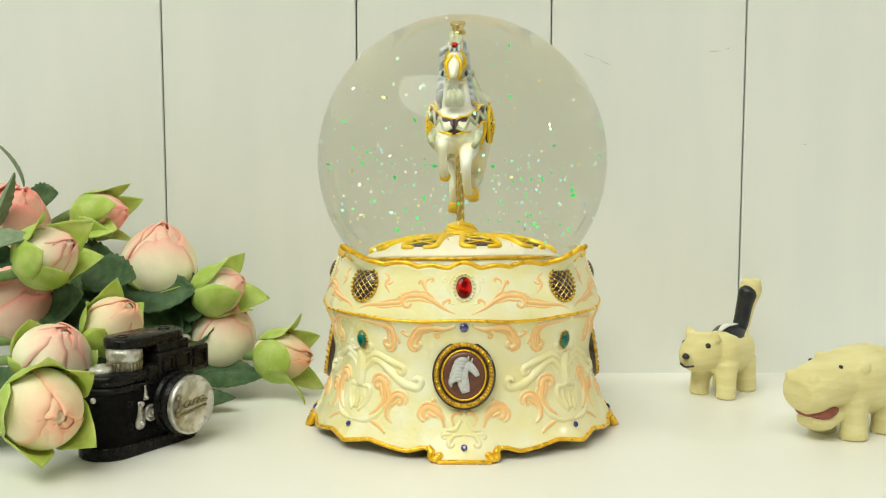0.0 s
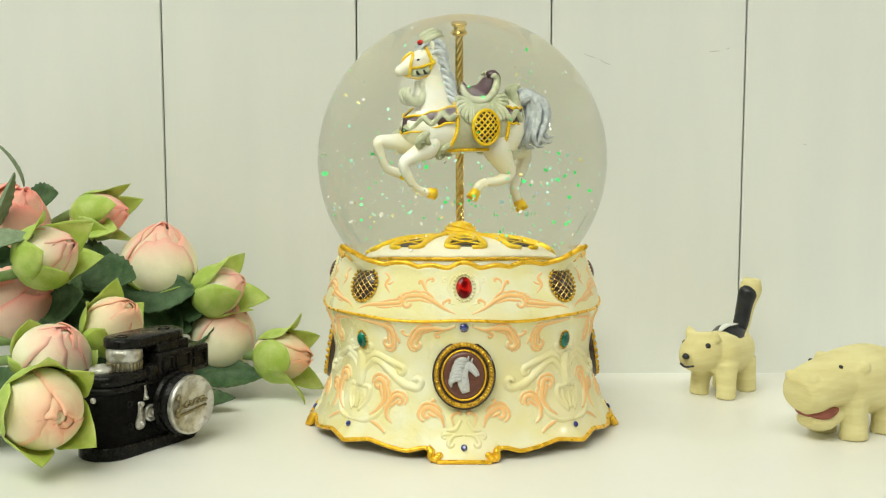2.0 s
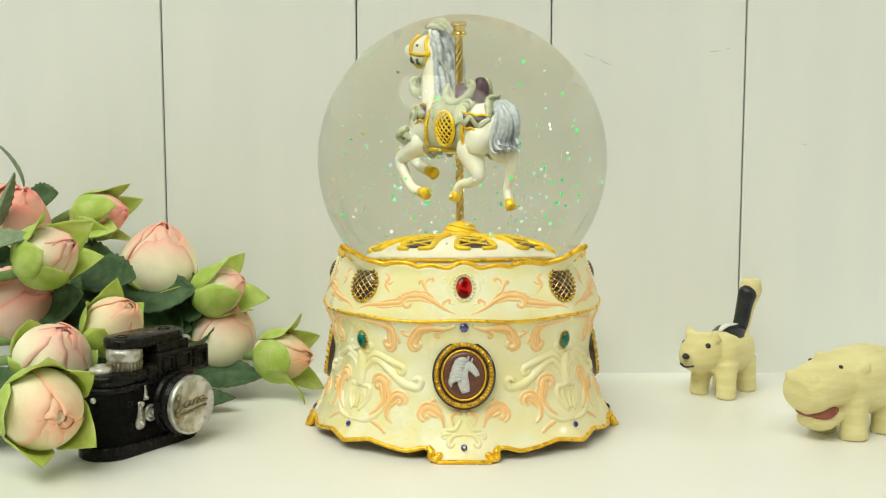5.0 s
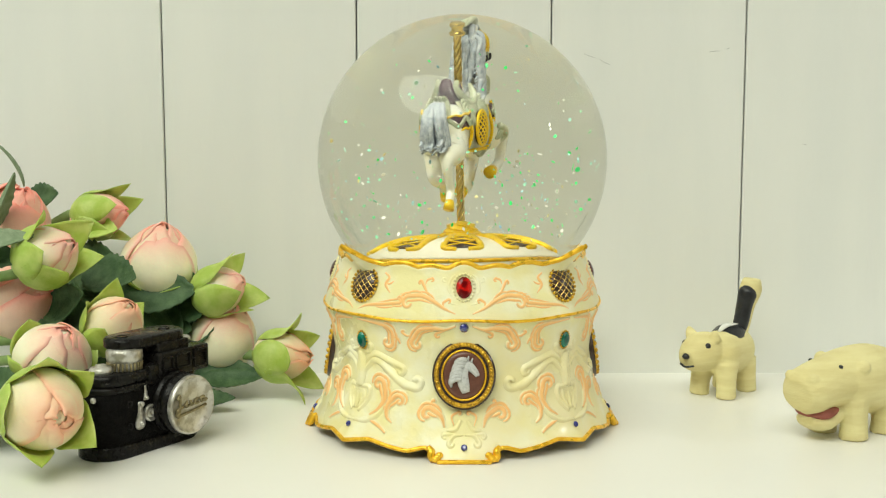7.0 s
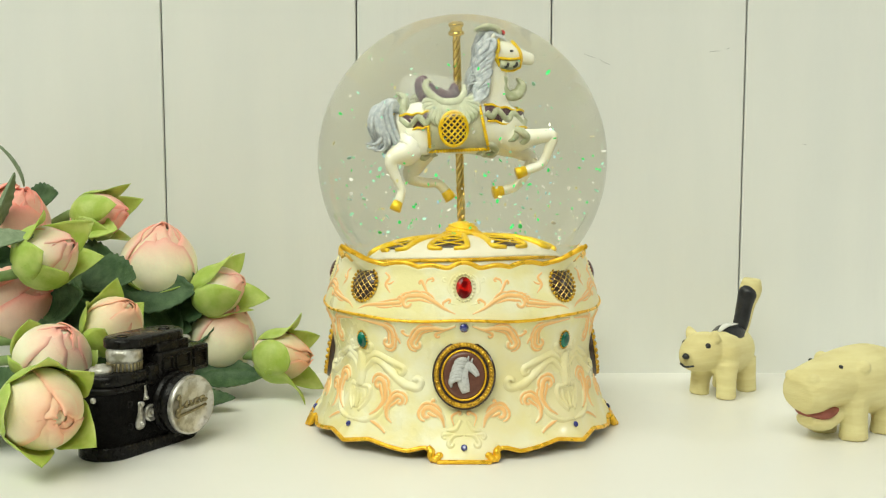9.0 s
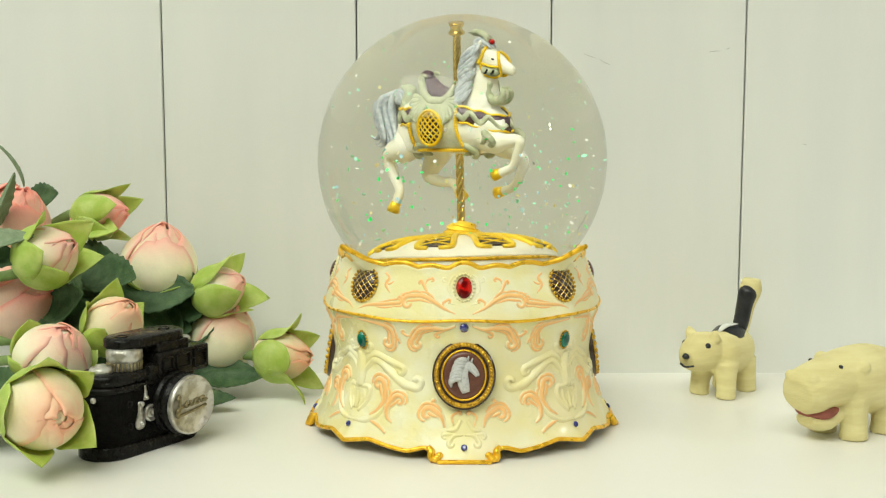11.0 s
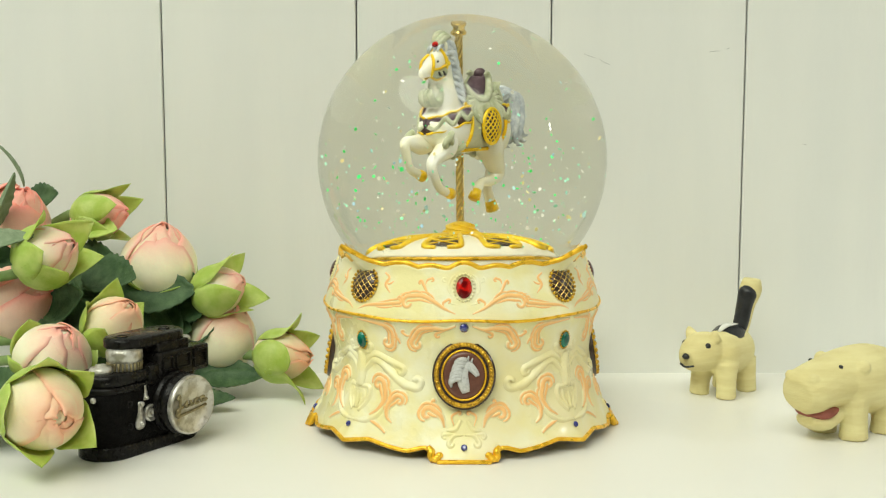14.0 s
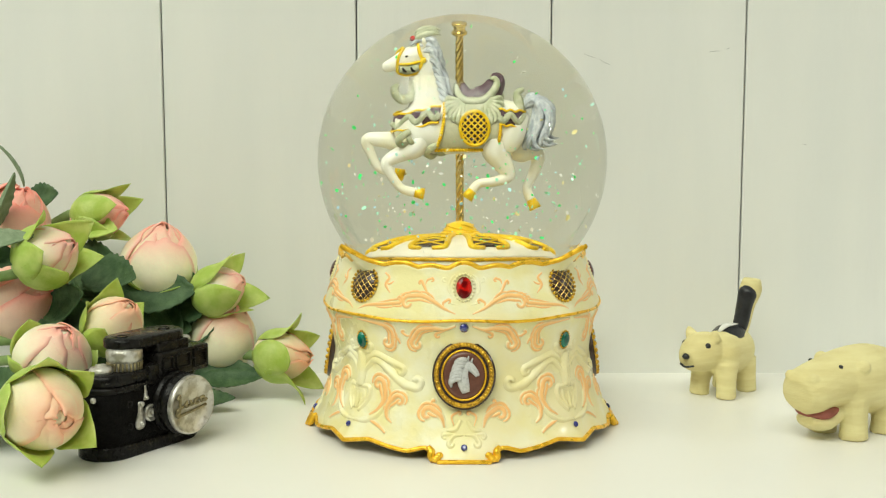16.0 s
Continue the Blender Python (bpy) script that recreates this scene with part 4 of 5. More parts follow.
def rose(name, label, centre, axis, r, h, mat, petals, sepals, flare, end, seed, open_=0.0, sepal_len=0.8, spin=0.0):
    """A bloom with its middle at centre, facing along axis; its stem runs on to end on the shelf."""
    rnd = random.Random(seed)
    axis = Vector(axis).normalized()
    base = Vector(centre) - axis * (h * 0.5)
    top = thing(name, label, "artificial flower", group="roses in the bunch")
    m = axis_pose(base, axis, spin)
    for layer in range(4 if petals > 8 else 3):
        n = 3 if layer < 2 else 4
        for k in range(n):
            bm = petal(bmesh.new(), r, h, 2 * math.pi * (k + 0.5 * layer) / n + rnd.uniform(-0.2, 0.2), rnd.uniform(1.05, 1.3) if layer < 2 else rnd.uniform(0.8, 1.0), layer, open_ if layer == 0 else open_ * 0.4, rnd)
            bmesh.ops.transform(bm, matrix=m, verts=bm.verts)
            part("petal", bm, mat, top)
    # the folded heart
    bm = bmesh.new()
    lay = bm.verts.layers.float.new("rim")
    rows = []
    for i in range(40):
        a = i / 39 * 5 * math.pi
        rr = r * (0.04 + 0.40 * i / 39)
        rows.append([Vector((rr * k * math.cos(a), rr * k * math.sin(a), h * z)) for z, k in ((0.25, 1.0), (0.6, 1.0), (0.8, 0.85), (0.90, 0.5), (0.955 - 0.03 * i / 39, 0.10))])
    skin(bm, rows, r * 0.025, [[0.3, 0.5, 0.7, 0.85, 0.95]] * 40)
    bmesh.ops.transform(bm, matrix=m, verts=bm.verts)
    part("heart", bm, mat, top)
    for k in range(sepals):
        bm = sepal(bmesh.new(), r, h, 2 * math.pi * k / sepals + rnd.uniform(-0.25, 0.25), sepal_len * rnd.uniform(0.88, 1.15), flare * rnd.uniform(0.4, 1.5), rnd)
        bmesh.ops.transform(bm, matrix=m, verts=bm.verts)
        part("sepal", bm, SEPAL, top)
    bm = bmesh.new()
    p0 = base + axis * (h * 0.06)
    p1 = base - axis * 0.008
    e = Vector(end)
    mid = (p1 + e) / 2 + Vector((0, 0, 0.004))
    tube(bm, [p0, p1, mid, e], [r * 0.30, 0.0019, 0.0019, 0.0019], 10, 20)
    part("stem", bm, STEM, top)
    return top


def leaf(label, base, tip, width, curl, spin, mat, seed, parent):
    base, tip = Vector(base), Vector(tip)
    d = tip - base
    rows = leaf_rows(d.length, width, curl, 0.35, nv=17, jag=0.12)
    bm = skin(bmesh.new(), rows, 0.0004)
    y = d.normalized()
    x = y.cross(Vector((0, 0, 1)) if abs(y.z) < 0.9 else Vector((0, -1, 0))).normalized()
    z = x.cross(y)
    m = Matrix.Translation(base) @ Matrix((x, y, z)).transposed().to_4x4() @ Matrix.Rotation(radians(spin), 4, "Y")
    bmesh.ops.transform(bm, matrix=m, verts=bm.verts)
    return part("leaf", bm, mat, parent, label)


def build_roses():
    e = [(-0.24, 0.02 + 0.006 * k, 0.002) for k in range(8)]
    a = rose("artificial_rose", "large cream rose with pink petal edges behind the toy camera", ROSE["A"], (0.25, -0.32, 1.0), 0.0138, 0.0275, PETAL_CREAM, 10, 4, 0.5, e[5], 1, 0.04, 0.45)
    b = rose("artificial_rosebud", "cream rosebud wrapped in lime green sepals", ROSE["B"], (0.85, -0.35, 0.42), 0.0106, 0.0235, PETAL_CREAM, 8, 5, 1.0, (-0.24, 0.0, 0.03), 2, 0.0, 0.98, 0.5)
    c = rose("artificial_rose", "large open pink rose with tightly folded petals", ROSE["C"], (0.65, -0.45, 0.6), 0.0150, 0.0300, PETAL_PINK, 12, 0, 0.5, e[1], 3, 0.05)
    d = rose("artificial_rosebud", "small pink rosebud inside wide lime sepals", ROSE["D"], (0.95, -0.25, 0.12), 0.0088, 0.0225, PETAL_PINK, 8, 5, 1.1, e[6], 4, 0.0, 1.1, 0.2)
    f = rose("artificial_rosebud", "cream and pink rosebud with flaring lime sepals", ROSE["E"], (0.88, -0.30, 0.36), 0.0092, 0.0215, PETAL_CREAM, 8, 5, 1.3, (-0.2, 0.03, 0.03), 5, 0.0, 1.1, 0.9)
    g = rose("artificial_rose", "cream rose edged in pink low behind the toy camera", ROSE["F"], (0.35, -0.35, 0.86), 0.0122, 0.0260, PETAL_CREAM, 10, 0, 0.5, e[3], 6, 0.04)
    h = rose("artificial_rosebud", "peach rosebud with lime sepals lying near the snow globe", ROSE["G"], (0.93, -0.25, 0.02), 0.0094, 0.0220, PETAL_PEACH, 8, 5, 1.6, (-0.2, 0.002, 0.026), 7, 0.0, 1.15, 0.3)
    i = rose("artificial_rosebud", "peach rosebud half hidden by the toy camera", ROSE["H"], (0.55, -0.40, 0.60), 0.0100, 0.0230, PETAL_PEACH, 8, 5, 0.8, e[0], 8, 0.0, 0.8, 1.3)
    j = rose("artificial_rose", "cream rose behind the foremost bud", ROSE["I"], (0.40, -0.30, 0.65), 0.0128, 0.0230, PETAL_CREAM, 10, 4, 0.6, (-0.24, -0.02, 0.004), 9, 0.0, 0.7)
    k = rose("artificial_rosebud", "pale peach rosebud opening in front of the bunch", ROSE["J"], (0.62, -0.76, 0.0), 0.0119, 0.0250, PETAL_PEACH, 8, 5, 0.8, (-0.24, -0.03, 0.004), 10, 0.02, 0.95, 0.6)
    m = rose("artificial_rose", "large open pink rose at the back of the bunch", ROSE["K"], (0.45, -0.35, 0.80), 0.0142, 0.0290, PETAL_PINK, 12, 0, 0.5, e[4], 12, 0.05)
    # leaves on the stems
    for (label, base, tip, w, curl, spin, mat, host) in (
            ("grey-green pointed leaf", (-0.1715, 0.015, 0.064), (-0.1640, 0.012, 0.0885), 0.0070, 0.3, 95, PALE_LEAF, m),
            ("thin curled grey-green leaf", (-0.1690, 0.045, 0.080), (-0.1770, 0.050, 0.1055), 0.0026, -0.8, 100, PALE_LEAF, m),
            ("dark green leaf", (-0.169, 0.046, 0.074), (-0.1545, 0.046, 0.0755), 0.0058, 0.5, 55, LEAF, m),
            ("grey-green curled leaf", (-0.172, -0.008, 0.060), (-0.149, -0.012, 0.072), 0.0045, -0.7, 50, PALE_LEAF, b),
            ("dark green leaf", (-0.172, -0.004, 0.058), (-0.152, -0.008, 0.060), 0.0050, -0.4, 60, LEAF, b),
            ("dark green leaf on the shelf", (-0.100, 0.026, 0.008), (-0.0735, 0.030, 0.004), 0.0050, 0.5, 30, LEAF, h),
            ("dark green leaf on the shelf", (-0.104, 0.012, 0.004), (-0.0815, 0.010, 0.002), 0.0042, 0.4, 35, LEAF, h),
            ("dark green leaf", (-0.100, 0.030, 0.010), (-0.078, 0.034, 0.007), 0.0055, 0.5, 50, LEAF, h),
            ("dark green leaf", (-0.130, 0.028, 0.042), (-0.100, 0.034, 0.038), 0.0090, 0.5, 60, LEAF, a),
            ("dark green leaf", (-0.128, 0.030, 0.034), (-0.098, 0.038, 0.030), 0.0090, -0.4, 50, LEAF, f),
            ("dark green leaf", (-0.140, 0.022, 0.050), (-0.116, 0.016, 0.044), 0.0080, 0.6, 50, LEAF, a),
            ("dark green leaf", (-0.152, 0.012, 0.036), (-0.130, 0.006, 0.042), 0.0070, 0.6, 60, LEAF, c),
            ("dark green leaf", (-0.160, 0.008, 0.022), (-0.135, 0.004, 0.026), 0.0090, 0.6, 50, LEAF, c),
            ("dark green leaf", (-0.165, 0.0, 0.014), (-0.130, 0.0, 0.010), 0.0095, 0.6, 40, LEAF, j),
            ("dark green leaf on the shelf", (-0.165, -0.025, 0.010), (-0.136, -0.036, 0.003), 0.0095, 0.5, 25, LEAF, k),
            ("dark green leaf on the shelf", (-0.172, -0.03, 0.012), (-0.150, -0.045, 0.004), 0.0090, 0.6, 30, LEAF, k),
            ("lime green leaf", (-0.150, 0.042, 0.066), (-0.128, 0.036, 0.060), 0.0052, 0.6, 50, SEPAL, d),
            ("dark green leaf", (-0.120, 0.04, 0.030), (-0.094, 0.042, 0.018), 0.0100, 0.3, 55, LEAF, g),
            ("dark green leaf", (-0.125, 0.040, 0.014), (-0.098, 0.042, 0.007), 0.0090, 0.3, 50, LEAF, g)):
        leaf(label, base, tip, w, curl, spin, mat, 0, host)

    rnd = random.Random(21)
    hosts = (a, c, g, j, m, k)
    for n in range(34):
        zone = n % 5
        x, y, z = ((rnd.uniform(-0.135, -0.100), 0.050, rnd.uniform(0.010, 0.040)), (rnd.uniform(-0.165, -0.135), rnd.uniform(0.035, 0.05), rnd.uniform(0.012, 0.055)),
                   (rnd.uniform(-0.165, -0.14), rnd.uniform(0.0, 0.015), rnd.uniform(0.008, 0.03)), (rnd.uniform(-0.170, -0.150), rnd.uniform(-0.035, -0.02), rnd.uniform(0.004, 0.02)),
                   (rnd.uniform(-0.128, -0.108), 0.038, rnd.uniform(0.010, 0.036)))[zone]
        ang = rnd.uniform(-0.9, 0.9)
        ln = rnd.uniform(0.020, 0.030)
        tip = (x + ln * math.cos(ang), y + rnd.uniform(-0.006, 0.002), max(0.003, z + ln * 0.6 * math.sin(ang)))
        leaf("dark green leaf", (x, y, z), tip, rnd.uniform(0.007, 0.0105), rnd.uniform(-0.6, 0.8), rnd.uniform(35, 75), LEAF, 0, hosts[n % 6] if zone != 3 else k)

ROSE = {"A": (-0.1158, 0.0400, 0.0531), "B": (-0.1446, 0.0, 0.0591), "C": (-0.1600, 0.0200, 0.0405), "D": (-0.1388, 0.0450, 0.0689),
        "E": (-0.0912, 0.0340, 0.0413), "F": (-0.0914, 0.0400, 0.0236), "G": (-0.0667, 0.0300, 0.0163), "H": (-0.1217, -0.0020, 0.0350),
        "I": (-0.1366, -0.0220, 0.0279), "J": (-0.1246, -0.0678, 0.0204), "K": (-0.1700, 0.0340, 0.0683)}
build_roses()

# ---- toy camera ----
BLACK = material("black_painted_resin", (0.004, 0.0038, 0.0035), 0.26, ior=1.27, second=(0.010, 0.009, 0.008), scale=500, bump=0.4, bump_scale=900, rough_var=0.14)
BLACK_GRAIN = material("black_leatherette", (0.003, 0.0029, 0.0027), 0.5, ior=1.15, second=(0.007, 0.0065, 0.006), scale=900, bump=0.9, bump_scale=1600)
SILVER = material("worn_silver_paint", (0.62, 0.61, 0.57), 0.38, 0.7, second=(0.36, 0.34, 0.28), scale=380, mix=(0.43, 0.62), bump=0.4, bump_scale=800)
TARNISH = material("tarnished_silver_relief", (0.34, 0.29, 0.16), 0.45, 0.6, second=(0.16, 0.13, 0.07), scale=900, bump=0.4)


def stadium(x0, x1, depth, seg=14):
    """The outline of a bar with round ends, seen from above."""
    r = depth / 2
    return [(x1 - r + r * math.cos(a), r * math.sin(a)) for a in (-math.pi / 2 + math.pi * i / seg for i in range(seg + 1))] + \
           [(x0 + r + r * math.cos(a), r * math.sin(a)) for a in (math.pi / 2 + math.pi * i / seg for i in range(seg + 1))]


def slab(bm, outline, z0, z1, bevel, dx=0.0, dy=0.0):
    cx = sum(p[0] for p in outline) / len(outline)
    rings = []
    for k, z in ((-bevel, z0), (0, z0 + bevel), (0, z1 - bevel), (-bevel, z1)):
        ring = []
        for i, (x, y) in enumerate(outline):
            v = Vector((x - cx, y, 0))
            ring.append(Vector((x + dx, y + dy, z)) + (v.normalized() * k if v.length else v))
        rings.append(ring)
    return grid_faces(bm, rings)


def build_toy_camera():
    cam_toy = thing("toy_camera", "small black resin toy camera with silver lens cap on the shelf", "toy camera", pose(-0.1076, -0.0346, 0.0, 0, 0, 57))
    mm = 0.0011
    part("base_plate", slab(bmesh.new(), stadium(-18.2 * mm, 22.5 * mm, 16.5 * mm), 0.0, 4 * mm, 0.5 * mm), BLACK, cam_toy)
    body = part("body", slab(bmesh.new(), stadium(-17.4 * mm, 22.2 * mm, 15.5 * mm), 3.6 * mm, 19.5 * mm, 0.3 * mm), BLACK_GRAIN, cam_toy, "black leather-grained body")
    part("top_plate", slab(slab(bmesh.new(), stadium(-17.7 * mm, 22.5 * mm, 16 * mm), 19.2 * mm, 21 * mm, 0.4 * mm), stadium(-17.2 * mm, 22.2 * mm, 15.2 * mm), 20.8 * mm, 24.5 * mm, 0.8 * mm), BLACK, cam_toy)
    bm = box(bmesh.new(), 3.0 * mm, 23.6 * mm, -8.1 * mm, 6 * mm, 20.5 * mm, 28.3 * mm, 0.6 * mm)
    box(bm, 4.0 * mm, 16.5 * mm, -6.9 * mm, 6 * mm, 27.8 * mm, 31.0 * mm, 0.5 * mm)
    box(bm, -0.6 * mm, 3.4 * mm, -8.1 * mm, 5 * mm, 20.5 * mm, 25.4 * mm, 0.5 * mm)
    hous = part("finder_housing", bm, BLACK, cam_toy, "stepped black finder housing")
    bm = bmesh.new()
    for x0, x1, z0, z1 in ((4.4, 8.6, 22.6, 27.0), (9.8, 15.6, 22.6, 27.2), (17.0, 22.4, 21.8, 27.4)):
        for a, b, c, d in ((x0, x1, z0, z0 + 0.5), (x0, x1, z1 - 0.5, z1), (x0, x0 + 0.5, z0, z1), (x1 - 0.5, x1, z0, z1)):
            box(bm, a * mm, b * mm, -8.6 * mm, -7.9 * mm, c * mm, d * mm, 0.12 * mm, 1)
    part("window_frame", bm, BLACK, hous)
    part("top_cover", slab(bmesh.new(), stadium(-8.4 * mm, 18.5 * mm, 12.6 * mm), 30.4 * mm, 33.6 * mm, 0.6 * mm), BLACK, cam_toy, "round-ended black cover plate")
    bm = bmesh.new()
    for x in (-3.5, 13.0):
        lathe(bm, [(1.8 * mm, 33.3 * mm), (1.8 * mm, 33.95 * mm), (1.4 * mm, 33.95 * mm), (1.35 * mm, 33.7 * mm), (0.3 * mm, 33.8 * mm)], 20, Matrix.Translation((x * mm, 0, 0)))
    part("cover_screw", bm, BLACK, cam_toy)
    bm = bmesh.new()
    lathe(bm, [(4.6 * mm, 24.2 * mm), (4.8 * mm, 24.6 * mm), (4.6 * mm, 26.6 * mm), (5.0 * mm, 27.0 * mm), (5.3 * mm, 28.0 * mm), (5.2 * mm, 30.0 * mm), (4.4 * mm, 30.8 * mm), (0.5 * mm, 30.9 * mm)], 36, Matrix.Translation((-4.0 * mm, -1.5 * mm, 0)))
    knob = part("wind_knob", bm, SILVER, cam_toy, "worn silver knob under the cover")
    bm = bmesh.new()
    for i in range(26):
        a = 2 * math.pi * i / 26
        box(bm, -0.28 * mm, 0.28 * mm, -0.3 * mm, 0.3 * mm, 24.4 * mm, 26.8 * mm, 0.1 * mm, 1, Matrix.Translation((-4.0 * mm + 4.9 * mm * math.cos(a), -1.5 * mm + 4.9 * mm * math.sin(a), 0)) @ Matrix.Rotation(a, 4, "Z"))
    part("knurl", bm, TARNISH, knob)
    bm = bmesh.new()
    lathe(bm, [(3.2 * mm, 24 * mm), (3.4 * mm, 25.4 * mm), (3.0 * mm, 26.2 * mm), (1.6 * mm, 26.4 * mm), (1.5 * mm, 27 * mm), (0.3 * mm, 27.1 * mm)], 28, Matrix.Translation((-12.0 * mm, -0.5 * mm, 0)))
    part("shutter_dial", bm, SILVER, cam_toy, "small silver dial")
    bm = bmesh.new()
    lathe(bm, [(2.6 * mm, 29.2 * mm), (2.7 * mm, 30.6 * mm), (2.2 * mm, 31.1 * mm), (0.3 * mm, 31.2 * mm)], 28, Matrix.Translation((20.6 * mm, 0.5 * mm, -1.0 * mm)))
    part("rewind_knob", bm, SILVER, cam_toy, "small silver knob")
    # lens
    turn = Matrix.Translation((9.2 * mm, -7.5 * mm, 12.8 * mm)) @ Matrix.Rotation(radians(90), 4, "X")
    bm = bmesh.new()
    lathe(bm, [(9.2 * mm, -0.5 * mm), (9.4 * mm, 1.5 * mm), (8.8 * mm, 1.9 * mm), (8.8 * mm, 2.6 * mm), (9.1 * mm, 3.0 * mm), (9.0 * mm, 5.0 * mm), (8.4 * mm, 5.4 * mm), (8.4 * mm, 6.2 * mm), (0.5 * mm, 6.2 * mm)], 48, turn)
    lens = part("lens_barrel", bm, BLACK, cam_toy, "ribbed black lens barrel")
    bm = bmesh.new()
    lathe(bm, [(8.5 * mm, 6.0 * mm), (8.8 * mm, 6.4 * mm), (8.8 * mm, 7.6 * mm), (8.5 * mm, 8.1 * mm), (8.1 * mm, 8.0 * mm), (7.8 * mm, 7.5 * mm), (4.0 * mm, 7.5 * mm), (0.4 * mm, 7.5 * mm)], 56, turn)
    cap = part("lens_cap", bm, SILVER, lens, "worn silver lens cap with a raised scrawl")
    bm = bmesh.new()
    # unreadable raised scrawl: strokes and an underline sweep
    for pts in (((-6.0, 2.6), (-5.0, 3.4), (-5.2, -1.0), (-6.4, -2.2), (-6.2, -0.6), (-3.6, 0.2)), ((-3.4, 0.2), (-2.2, 1.3), (-2.8, 0.0), (-1.4, 0.2)), ((-0.8, 1.5), (-0.6, 0.2), (0.2, 0.3)),
                ((2.2, 1.5), (1.0, 1.2), (1.2, 0.2), (2.4, 0.4)), ((4.8, 1.7), (3.4, 1.4), (3.6, 0.4), (4.8, 1.0), (5.0, 0.3), (5.8, 0.9)), ((-5.8, -2.6), (-2.5, -2.0), (2.0, -1.5), (5.4, -0.9))):
        tube(bm, [turn @ (Vector((x, y, 7.75)) * mm) for x, y in pts], 0.46 * mm, 6, 4 * len(pts))
    part("raised_mark", bm, TARNISH, cap)
    # levers and ports on the front
    bm = bmesh.new()
    tube(bm, [(-4.4 * mm, -8.0 * mm, 15.6 * mm), (-4.5 * mm, -8.1 * mm, 12.5 * mm), (-4.7 * mm, -8.1 * mm, 9.0 * mm), (-4.7 * mm, -8.0 * mm, 7.6 * mm)], [0.9 * mm, 1.0 * mm, 1.9 * mm, 1.2 * mm], 10, 14, 0.45, (0, 1, 0))
    ball(bm, (-4.4 * mm, -8.7 * mm, 15.0 * mm), 0.8 * mm, 10)
    ball(bm, (-4.7 * mm, -8.7 * mm, 9.2 * mm), 0.9 * mm, 10)
    part("lever", bm, SILVER, body, "silver lever")
    bm = bmesh.new()
    tube(bm, [(-2.4 * mm, -8.0 * mm, 20.0 * mm), (-2.3 * mm, -8.1 * mm, 17.5 * mm), (-2.3 * mm, -8.0 * mm, 15.8 * mm)], [0.35 * mm, 0.7 * mm, 1.0 * mm], 8, 10, 0.45, (0, 1, 0))
    ball(bm, (-2.3 * mm, -8.6 * mm, 16.3 * mm), 0.6 * mm, 10)
    part("lever", bm, SILVER, body, "small silver lever")
    pt = Matrix.Translation((-0.6 * mm, -7.5 * mm, 11.6 * mm)) @ Matrix.Rotation(radians(90), 4, "X")
    bm = bmesh.new()
    lathe(bm, [(2.5 * mm, 0), (2.6 * mm, 0.9 * mm), (2.1 * mm, 1.3 * mm), (1.7 * mm, 0.8 * mm), (1.3 * mm, 0.8 * mm), (1.1 * mm, 1.2 * mm), (0.6 * mm, 1.2 * mm), (0.4 * mm, 0.8 * mm), (0.1 * mm, 0.8 * mm)], 28, pt)
    part("port", bm, SILVER, body, "round silver port")
    for x, z in ((-8.2, 15.6), (-8.2, 9.0)):
        bm = bmesh.new()
        lathe(bm, [(1.0 * mm, 0), (1.0 * mm, 0.5 * mm), (0.7 * mm, 0.5 * mm), (0.6 * mm, 0.1 * mm), (0.1 * mm, 0.1 * mm)], 16, Matrix.Translation((x * mm, -7.6 * mm, z * mm)) @ Matrix.Rotation(radians(90), 4, "X"))
        part("screw", bm, BLACK, body)
    bm = bmesh.new()
    ball(bm, (-17.6 * mm, -3.5 * mm, 18.0 * mm), 0.9 * mm, 10)
    part("strap_lug", bm, SILVER, body)


build_toy_camera()

# ---- carved animals ----
PALE_WOOD = material("pale_yellow_carved_wood", (0.79, 0.72, 0.37), 0.6, second=(0.66, 0.57, 0.26), scale=55, mix=(0.35, 0.7), bump=0.35, bump_scale=320, stretch=(1, 1, 5), spot=(0.80, 0.72, 0.40))
PAINT_WHITE = material("white_paint_stripe", (0.8, 0.8, 0.76), 0.5, second=(0.7, 0.7, 0.64), scale=400)
PAINT_BLACK = material("black_painted_wood", (0.012, 0.013, 0.016), 0.4, second=(0.025, 0.026, 0.03), scale=300, bump=0.3)
MOUTH = material("red_brown_mouth", (0.34, 0.10, 0.075), 0.6, second=(0.27, 0.08, 0.055), scale=400, bump=0.3)


